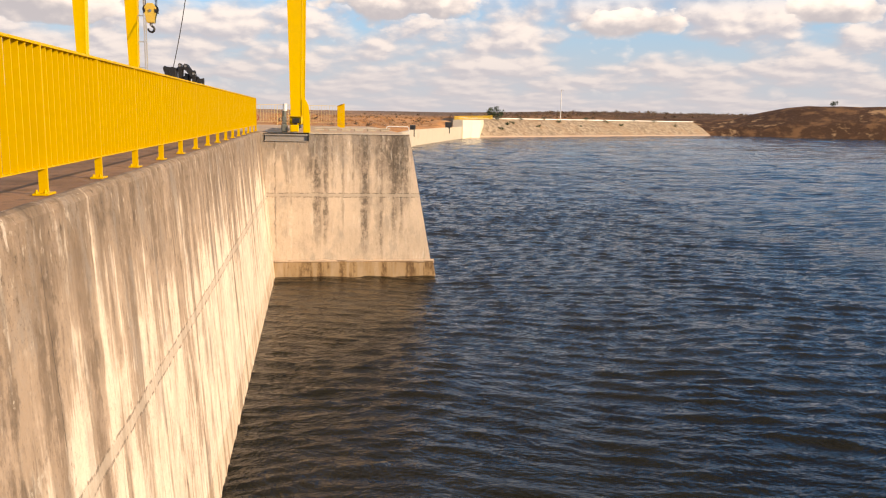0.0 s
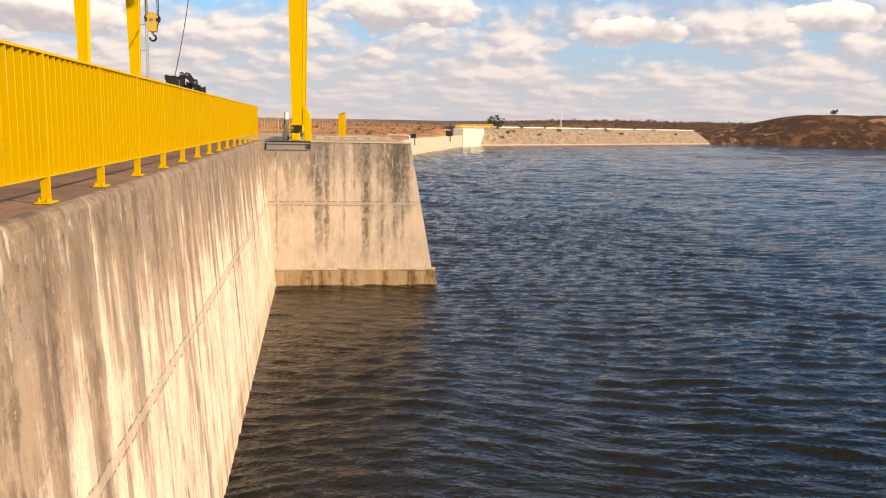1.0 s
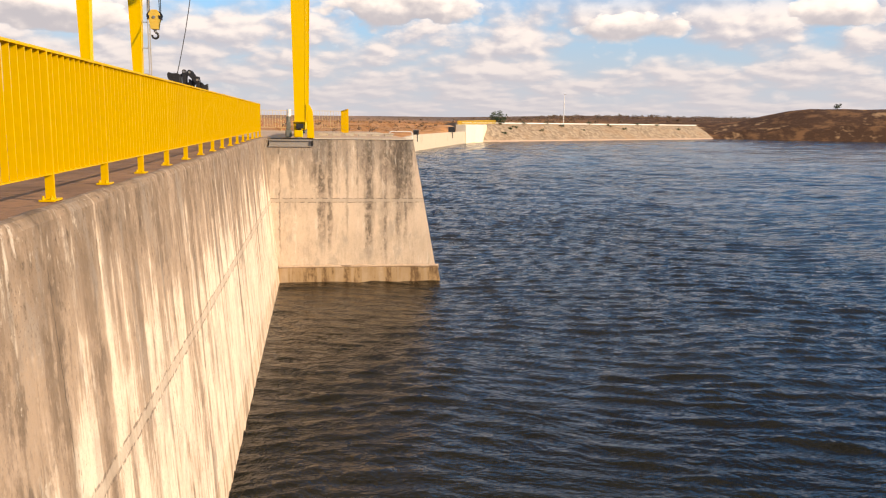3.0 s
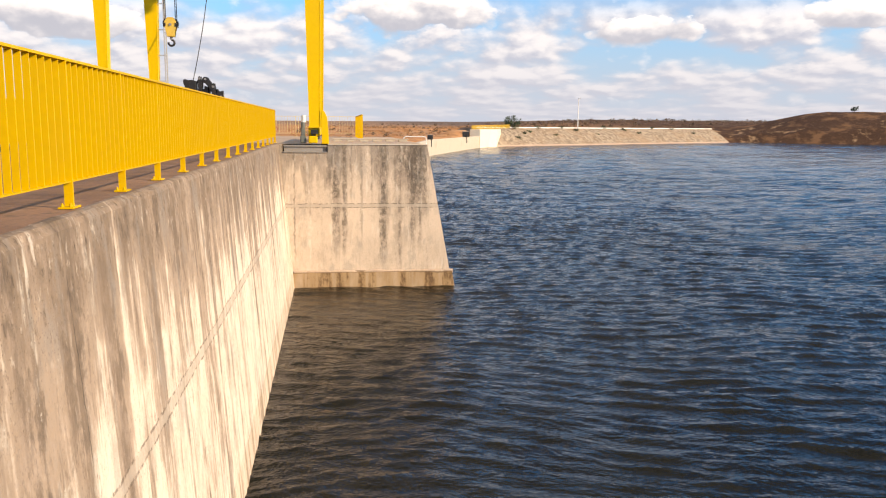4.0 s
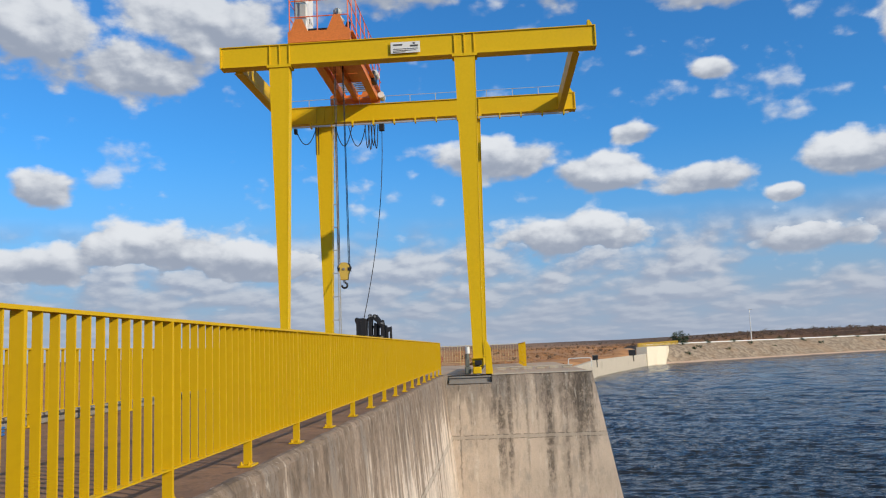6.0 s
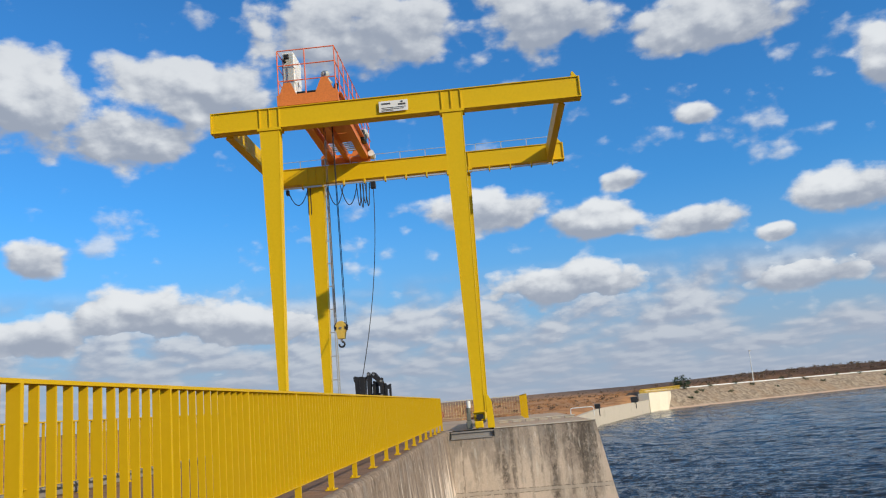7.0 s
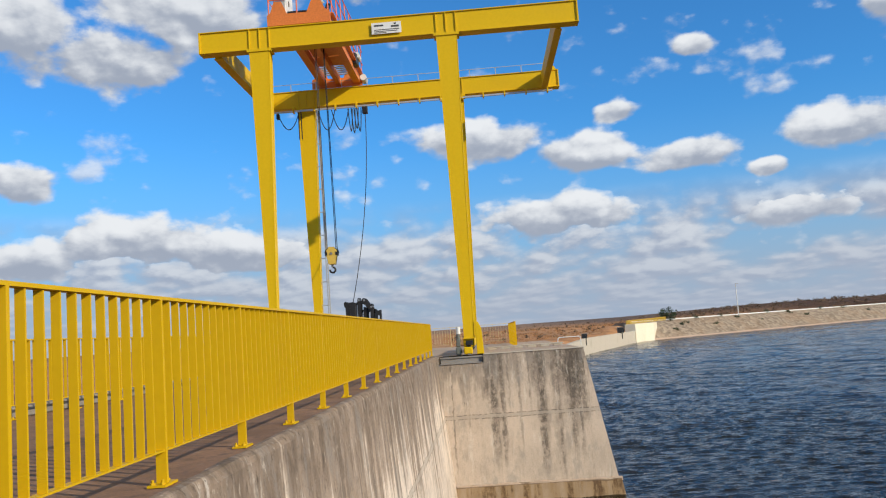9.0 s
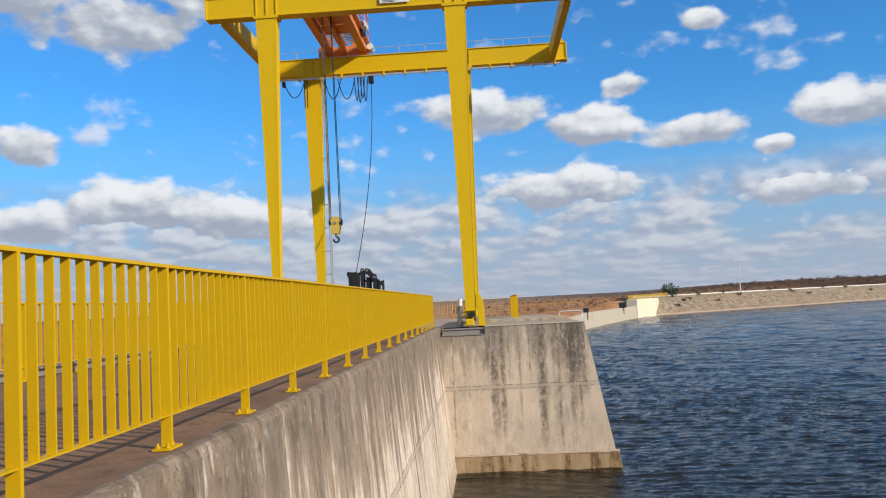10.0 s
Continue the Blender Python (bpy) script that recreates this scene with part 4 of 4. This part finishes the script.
for xc in (-5.6, 1.1):
    part("sill_beam", boxed(xc - 0.19, xc + 0.19, YN + 0.12, YF + 0.42, 0.24, 0.515, bev=0.01), "yellow", crane)
    for y in (YN + 0.25, YF + 0.25):
        w = part("wheel", rodded((xc - 0.07, y, 0.19), (xc + 0.07, y, 0.19), 0.19, 20), "steel", crane)
        part("axle", rodded((xc - 0.16, y, 0.19), (xc + 0.16, y, 0.19), 0.05, 10), "steel", w)
    guard = prismed([(xc + 0.26, -0.02), (xc + 0.50, -0.02), (xc + 0.50, 0.16), (xc + 0.46, 0.86), (xc + 0.36, 1.08), (xc + 0.26, 1.12)], "y", YN + 0.02, YN + 0.30, 0.01)
    part("wheel_guard", guard, "yellow", crane)
    motor = part("travel_motor", boxed(xc - 0.18, xc + 0.12, YN - 0.14, YN + 0.05, 0.0, 0.24, bev=0.03), "yellow", crane)
    part("motor_fins", boxed(xc - 0.10, xc + 0.14, YN - 0.10, YN + 0.06, 0.30, 0.46, bev=0.01), "black_metal", motor)
    gear = bmesh.new()
    box(gear, xc - 0.46, xc - 0.26, YN - 0.02, YN + 0.26, 0.0, 0.26, 0.03)
    box(gear, xc - 0.43, xc - 0.29, YN + 0.02, YN + 0.22, 0.26, 0.52, 0.02)
    rod(gear, (xc - 0.36, YN + 0.12, 0.5), (xc - 0.36, YN + 0.12, 0.70), 0.07, 12)
    part("gearbox", gear, "machine_green", crane)
    part("brake_cover", rodded((xc - 0.34, YN + 0.12, 0.70), (xc - 0.34, YN + 0.12, 0.94), 0.075, 14), "white_paint", crane)
    rail = boxed(xc - 0.05, xc + 0.05, YN - 0.14, 45.0, -0.03, 0.012)
    tagged(part("trim_crane_rail", rail, "steel"), "worn steel crane rail set in the pier", "rail", kind="structure")

# ladder at the far leg
for y in (YF + 0.1, YF + 0.5):
    part("ladder_stringer", boxed(-5.21, -5.16, y - 0.012, y + 0.012, 0.9, ZB - 0.1), "galvanised", crane)
rung = None
for i in range(34):
    m = Matrix.Translation((-5.185, YF + 0.3, 1.1 + 0.3 * i))
    if rung is None:
        rung = part("ladder_rung", rodded((0, -0.2, 0), (0, 0.2, 0), 0.014, 6), "galvanised", crane)
        rung.matrix_basis = m
    else:
        shared("ladder_rung", rung, m, crane)
for i in range(10):
    z = 1.3 + 1.05 * i
    part("ladder_bracket", boxed(-5.48 + 0.0205 * i, -5.15, YF + 0.12, YF + 0.16, z, z + 0.05), "galvanised", crane)

# cable rail under the far girder, with loops of flat cable
part("cable_rail", boxed(-7.4, 5.5, YF - 0.16, YF - 0.08, ZB - 0.22, ZB - 0.15), "galvanised", crane)
for i in range(14):
    x = -7.2 + 0.96 * i
    part("rail_hanger", boxed(x - 0.03, x + 0.03, YF - 0.20, YF + 0.06, ZB - 0.26, ZB), "yellow", crane)
part("cable_walk_rail", boxed(-7.6, 5.4, YF - 0.02, YF + 0.0, ZT + 0.30, ZT + 0.325), "galvanised", crane)
for i in range(12):
    x = -7.5 + 1.17 * i
    part("walk_rail_post", boxed(x - 0.02, x + 0.02, YF - 0.02, YF + 0.02, ZT - 0.02, ZT + 0.32), "galvanised", crane)


def loop(x0, x1, drop, y, z, n=12):
    return [Vector((x0 + (x1 - x0) * i / n, y, z - drop * (1 - (2 * i / n - 1) ** 2))) for i in range(n + 1)]


cy, cz = YF - 0.12, ZB - 0.26
for x0, x1, drop in ((-6.95, -6.0, 0.75), (-5.1, -4.35, 0.9), (-4.5, -3.72, 0.95), (-3.75, -3.55, 1.05), (-3.60, -3.42, 1.15), (-3.48, -3.28, 0.95), (-3.35, -3.15, 1.10)):
    bm = bmesh.new()
    tube(bm, loop(x0, x1, drop, cy, cz), 0.022, 5)
    part("cable_loop", bm, "cable_rubber", crane)
part("cable_box", boxed(-3.10, -2.86, cy - 0.1, cy + 0.1, ZB - 0.56, ZB - 0.24, bev=0.02), "black_metal", crane)
part("cable_box", boxed(-7.02, -6.88, cy - 0.1, cy + 0.1, ZB - 0.50, ZB - 0.26, bev=0.02), "black_metal", crane)
for x in (-6.02, -5.9):
    part("cable_drop", boxed(x - 0.02, x + 0.02, cy - 0.02, cy + 0.02, ZB - 1.5, ZB - 0.2), "cable_rubber", crane)

# name plate on the near girder, with unreadable print
plate = part("name_plate", boxed(-1.55, -0.48, YN - 0.03, YN - 0.012, 11.58, 12.0, bev=0.004), "white_paint", crane, "white name plate with faded print")
part("plate_stand", boxed(-1.4, -0.6, YN - 0.012, YN + 0.05, 11.7, 11.9), "steel", plate)
for x0, x1, z0, z1 in ((-1.46, -1.12, 11.86, 11.92), (-0.84, -0.56, 11.80, 11.87), (-0.74, -0.66, 11.90, 11.96), (-1.46, -0.56, 11.72, 11.745), (-1.46, -0.62, 11.66, 11.685), (-1.46, -1.02, 11.61, 11.635)):
    part("print_bar", boxed(x0, x1, YN - 0.036, YN - 0.03, z0, z1), "ink", plate)

# ---- trolley on the girders ----
trolley = thing("crane_trolley", "orange hoist trolley with a railed platform on the girders", "trolley", at=(0, 0, ZT + 0.07))
side = [(-5.36, 0.0), (-3.05, 0.0), (-3.05, 0.42), (-3.22, 0.50), (-3.42, 0.98), (-3.66, 0.98), (-3.90, 0.42), (-4.62, 0.42), (-4.82, 0.90), (-5.08, 0.90), (-5.24, 0.48), (-5.36, 0.40)]
for y in (YN + 0.12, YF + 0.12):
    e = part("end_truck", prismed(side, "y", y, y + 0.06), "orange", trolley)
    part("truck_body", boxed(-5.34, -3.07, y + 0.06, y + 0.26, 0.06, 0.42), "orange", e)
    for x in (-4.95, -3.45):
        part("wheel", rodded((x, y + 0.07, 0.17), (x, y + 0.25, 0.17), 0.168, 16), "steel", e)
for x0, x1 in ((-5.0, -4.68), (-4.24, -4.04), (-3.46, -3.14)):
    part("cross_beam", boxed(x0, x1, YN + 0.40, YF + 0.12, 0.10, 0.46), "orange", trolley)
for y in (YN + 0.55, YN + 2.15, YN + 3.75, YN + 5.0):
    part("deck_plate", boxed(-4.66, -3.48, y, y + 1.2, 0.42, 0.45), "orange", trolley)
for i in range(5):
    y = YF - 1.5 + 0.26 * i
    part("grating_bar", boxed(-4.66, -3.48, y, y + 0.10, 0.40, 0.44), "galvanised", trolley)
drum = part("rope_drum", rodded((-4.75, YN + 3.1, 0.72), (-3.4, YN + 3.1, 0.72), 0.34, 24), "steel", trolley)
for x in (-4.78, -3.42):
    part("drum_flange", rodded((x, YN + 3.1, 0.72), (x + 0.05, YN + 3.1, 0.72), 0.44, 24), "orange", drum)
part("hoist_motor", rodded((-3.35, YN + 3.1, 0.72), (-2.75, YN + 3.1, 0.72), 0.22, 16), "grey_panel", trolley)
part("drive_shaft", rodded((-4.8, YN + 0.9, 0.76), (-3.5, YN + 0.9, 0.76), 0.06, 10), "black_metal", trolley)
bm = bmesh.new()
bmesh.ops.create_uvsphere(bm, u_segments=16, v_segments=10, radius=0.17, matrix=Matrix.Translation((-3.58, YN + 0.6, 1.26)))
rod(bm, (-3.62, YN + 0.6, 1.2), (-3.42, YN + 0.8, 0.95), 0.10, 12)
part("fan_motor", bm, "grey_panel", trolley, smooth=True)
bm = bmesh.new()
rod(bm, (-3.3, YN + 0.7, 0.5), (-3.22, YN + 0.9, 0.95), 0.09, 10)
box(bm, -3.2, -2.95, YN + 5.8, YN + 6.4, 0.3, 0.8, 0.04)
part("travel_gear", bm, "black_metal", trolley)
part("travel_motor", rodded((-2.98, YN + 6.0, 0.75), (-2.98, YN + 6.6, 0.75), 0.13, 12), "white_paint", trolley)
part("travel_motor", rodded((-2.98, YF - 0.1, 0.3), (-2.98, YF + 0.5, 0.3), 0.15, 12), "white_paint", trolley)
part("walk_plate", boxed(-3.13, -2.98, YN + 0.5, YF + 0.3, 0.44, 0.48), "orange", trolley)
cab = part("control_cabinet", boxed(-5.22, -4.78, YN + 0.7, YN + 1.9, 0.46, 2.36, bev=0.015), "white_paint", trolley, "white electrical cabinet")
part("cabinet_door", boxed(-4.78, -4.765, YN + 0.75, YN + 1.3, 0.55, 2.28), "white_paint", cab)
part("door_handle", boxed(-4.765, -4.74, YN + 1.12, YN + 1.16, 1.1, 1.3), "black_metal", cab)
part("cabinet_back", boxed(-5.19, -4.81, YN + 0.685, YN + 0.7, 0.5, 2.32), "grey_panel", cab)
lamp = bmesh.new()
box(lamp, -5.12, -4.92, YN + 0.45, YN + 0.58, 2.02, 2.20, 0.02)
box(lamp, -5.18, -5.08, YN + 0.48, YN + 0.70, 1.96, 2.02, 0.0)
part("flood_lamp", lamp, "black_metal", trolley)


def rail_run(points, heights, r=0.022):
    for h in heights:
        bm = bmesh.new()
        tube(bm, [Vector((x, y, h)) for x, y in points], r, 6)
        part("guard_rail", bm, "orange_rail", trolley)


fy = YN + 0.16
rail_run([(-5.30, fy + 1.8), (-5.30, fy), (-3.12, fy)], (2.20, 1.60, 0.98))
rail_run([(-3.12, fy), (-3.02, YF + 0.3)], (2.20, 1.60, 0.98))
for x, y, z0 in ((-5.30, fy, 0.3), (-4.26, fy, 0.3), (-3.12, fy, 0.3), (-5.30, fy + 1.8, 0.3), (-5.30, fy + 0.9, 0.3)):
    part("guard_post", rodded((x, y, z0), (x, y, 2.21), 0.025, 8), "orange_rail", trolley)
for i in range(8):
    y = fy + 0.6 + i * (YF + 0.3 - fy - 0.6) / 7
    part("guard_post", rodded((-3.08, y, 0.46), (-3.08, y, 2.21), 0.022, 8), "orange_rail", trolley)

# ---- hook block ----
HY = YN + 3.1
hook = thing("hook_block", "yellow hook block with a dark steel hook on ropes", "hook block", at=(-4.02, HY, 3.26))
shape = [(-0.13, 0.46), (0.13, 0.46), (0.17, 0.70), (0.225, 0.86), (0.20, 1.00), (0.10, 1.14), (-0.10, 1.14), (-0.20, 1.00), (-0.225, 0.86), (-0.17, 0.70)]
for y in (-0.13, 0.10):
    part("cheek_plate", prismed(shape, "y", y, y + 0.03, 0.008), "faded_yellow", hook)
part("yoke", boxed(-0.12, 0.12, -0.10, 0.10, 0.46, 0.72, bev=0.015), "faded_yellow", hook)
for x in (-0.11, 0.11):
    part("sheave", rodded((x, -0.09, 0.93), (x, 0.09, 0.93), 0.16, 20), "black_metal", hook)
part("axle", rodded((0, -0.16, 0.88), (0, 0.16, 0.88), 0.05, 12), "steel", hook)
for s in (-1, 1):
    part("rope_guard", prismed([(s * 0.16, 0.82), (s * 0.25, 0.80), (s * 0.23, 0.92), (s * 0.16, 0.95)], "y", -0.145, 0.145), "black_metal", hook)
part("shank", rodded((0, 0, 0.36), (0, 0, 0.48), 0.05, 10), "steel", hook)
bm = bmesh.new()
arc = [Vector((0.105 * math.cos(a), 0, 0.25 + 0.105 * math.sin(a))) for a in [math.pi * 0.5 - i * math.pi * 1.55 / 14 for i in range(15)]]
tube(bm, arc, 0.038, 8)
part("hook", bm, "black_metal", hook)
for dx in (-0.22, -0.17, 0.17, 0.22):
    part("rope", rodded((dx, 0, 0.93), (dx * (1.0 if dx < 0 else 0.6), 0.0 if dx < 0 else 0.1, 9.4), 0.014, 6), "cable_rubber", hook)

# ---- black grab standing on the deck, with its cable ----
grab = thing("grab", "black steel grab with jointed arms standing on the deck", "grab", at=(-3.13, 33.0, -0.03))
part("bucket", prismed([(-0.70, 0.0), (-0.36, 0.0), (-0.33, 1.6), (-0.30, 2.26), (-0.42, 2.30), (-0.62, 2.27), (-0.70, 2.34), (-0.77, 2.28), (-0.76, 2.14), (-0.70, 2.08)], "y", -0.28, 0.28, 0.015), "black_metal", grab)
part("bucket_rib", boxed(-0.56, -0.52, -0.30, 0.30, 0.0, 2.20), "black_metal", grab)
part("hinge_bar", prismed([(-0.33, 2.16), (-0.33, 2.26), (-0.12, 2.38), (-0.10, 2.26)], "y", -0.05, 0.05), "black_metal", grab)
for y in (-0.22, 0.14):
    part("arm", prismed([(-0.24, 0.0), (-0.12, 0.0), (-0.10, 1.7), (-0.08, 2.30), (-0.14, 2.45), (-0.22, 2.42), (-0.23, 1.9)], "y", y, y + 0.08), "black_metal", grab)
    part("link", prismed([(-0.10, 2.26), (0.0, 2.43), (0.10, 2.42), (0.30, 2.14), (0.36, 1.90), (0.22, 1.98), (0.06, 2.16)], "y", y - 0.02, y + 0.06), "black_metal", grab)
    part("post", prismed([(0.26, 0.0), (0.40, 0.0), (0.42, 1.86), (0.36, 2.20), (0.28, 2.16), (0.27, 1.9)], "y", y, y + 0.10), "black_metal", grab)
    part("brace", prismed([(-0.06, 1.30), (0.08, 1.30), (0.12, 2.02), (0.0, 2.10)], "y", y + 0.09, y + 0.14), "black_metal", grab)
for x, z in ((-0.16, 2.36), (0.05, 2.34), (0.33, 2.06), (-0.16, 1.5), (0.33, 1.5)):
    part("pin", rodded((x, -0.26, z), (x, 0.26, z), 0.045, 10), "steel", grab)
for z in (1.05, 1.55, 1.92):
    part("cross_bar", boxed(-0.18, 0.50, -0.05, 0.05, z - 0.05, z + 0.05), "black_metal", grab)
part("cylinder", rodded((0.10, 0, 0.9), (0.16, 0, 2.20), 0.06, 12), "black_metal", grab)
part("side_frame", prismed([(0.46, 0.0), (0.54, 0.0), (0.54, 1.70), (0.62, 1.74), (0.62, 0.0), (0.70, 0.0), (0.69, 1.92), (0.56, 1.88), (0.46, 1.98)], "y", -0.12, 0.12), "black_metal", grab)
cable = thing("hanging_cable", "thin black cable hanging from the girder to the grab", "cable")
bm = bmesh.new()
a, b = Vector((-2.98, cy, ZB - 0.55)), Vector((-3.56, 33.0, 2.27))
pts = []
for i in range(25):
    f = i / 24
    p = a.lerp(b, f ** 1.9)
    p.z = a.z + (b.z - a.z) * f
    pts.append(p)
tube(bm, pts, 0.018, 6)
part("strand", bm, "cable_rubber", cable)

# ---- small things on the pier ----
beam = thing("steel_crossbeam", "grey weathered steel beam across the pier notch", "beam", at=(0, 28.12, -0.31))
part("web", boxed(0.10, 1.50, 0.05, 0.09, 0.025, 0.20), "weathered_steel", beam)
part("flange", boxed(0.08, 1.54, 0.0, 0.20, 0.20, 0.245), "weathered_steel", beam)
part("flange", boxed(0.08, 1.54, -0.01, 0.16, 0.0, 0.03), "weathered_steel", beam)
part("end_plate", boxed(1.50, 1.545, -0.02, 0.16, 0.03, 0.20), "black_metal", beam)

kerb = thing("slotted_kerb", "low pale concrete kerb with drain slots", "kerb", kind="structure", at=(0, 33.0, -0.03))
for i in range(6):
    part("kerb_block", boxed(1.75 + i * 0.52, 2.10 + i * 0.52, 0.0, 0.3, 0.0, 0.08, bev=0.012), "pale_concrete", kerb)
part("kerb_cap", boxed(1.70, 4.75, -0.02, 0.32, 0.08, 0.12, bev=0.012), "pale_concrete", kerb)


def hoop(x0, x1, y):
    """A bent pipe guard on the shore, beside the retaining wall."""
    t = thing("pipe_barrier", "pale bent pipe guard rail beside the shore wall", "barrier", at=(x0, y, -2.25))
    w = x1 - x0
    bm = bmesh.new()
    tube(bm, [Vector(p) for p in ((0, 0, 0), (0, 0, 1.0), (0.08, 0, 1.18), (0.25, 0, 1.25), (w - 0.25, 0, 1.25), (w - 0.08, 0, 1.18), (w, 0, 1.0), (w, 0, 0))], 0.07, 8)
    part("pipe", bm, "white_paint", t)


hoop(11.7, 14.9, 117.0)

crate = thing("blue_crate", "small blue slatted plastic crate on the walkway", "crate", at=(-4.62, 9.8, 0.0))
for i in range(3):
    z = 0.005 + i * 0.042
    part("slat", boxed(-0.18, 0.18, -0.16, 0.16, z, z + 0.03, bev=0.006), "blue_paint", crate)
for x in (-0.16, 0.14):
    part("corner_post", boxed(x, x + 0.02, -0.14, 0.14, 0.0, 0.115), "blue_paint", crate)

grate = thing("drain_grate", "barred kerb drain with a black sheet for its dark inside", "drain", at=(-5.015, 18.5, 0.03))
# thin black sheet on the kerb face gives the shade inside the drain
part("dark_sheet", boxed(-0.002, 0.006, -1.3, 1.3, 0.0, 0.09), "black_metal", grate)
for i in range(9):
    y = -1.2 + 0.3 * i
    part("bar", boxed(0.004, 0.016, y - 0.012, y + 0.012, -0.005, 0.1), "weathered_steel", grate)

hydrant = thing("valve_post", "small red valve post on the pier floor", "valve", at=(-1.3, 44.0, -0.03))
part("stem", rodded((0, 0, 0), (0, 0, 0.42), 0.06, 10), "red_paint", hydrant)
part("bonnet", rodded((0, 0, 0.40), (0, 0, 0.52), 0.10, 12, 0.05), "red_paint", hydrant)
bm = bmesh.new()
tube(bm, [Vector((0.16 * math.cos(a), -0.02, 0.40 + 0.16 * math.sin(a))) for a in [2 * math.pi * k / 14 for k in range(15)]], 0.018, 6)
part("hand_wheel", bm, "red_paint", hydrant)
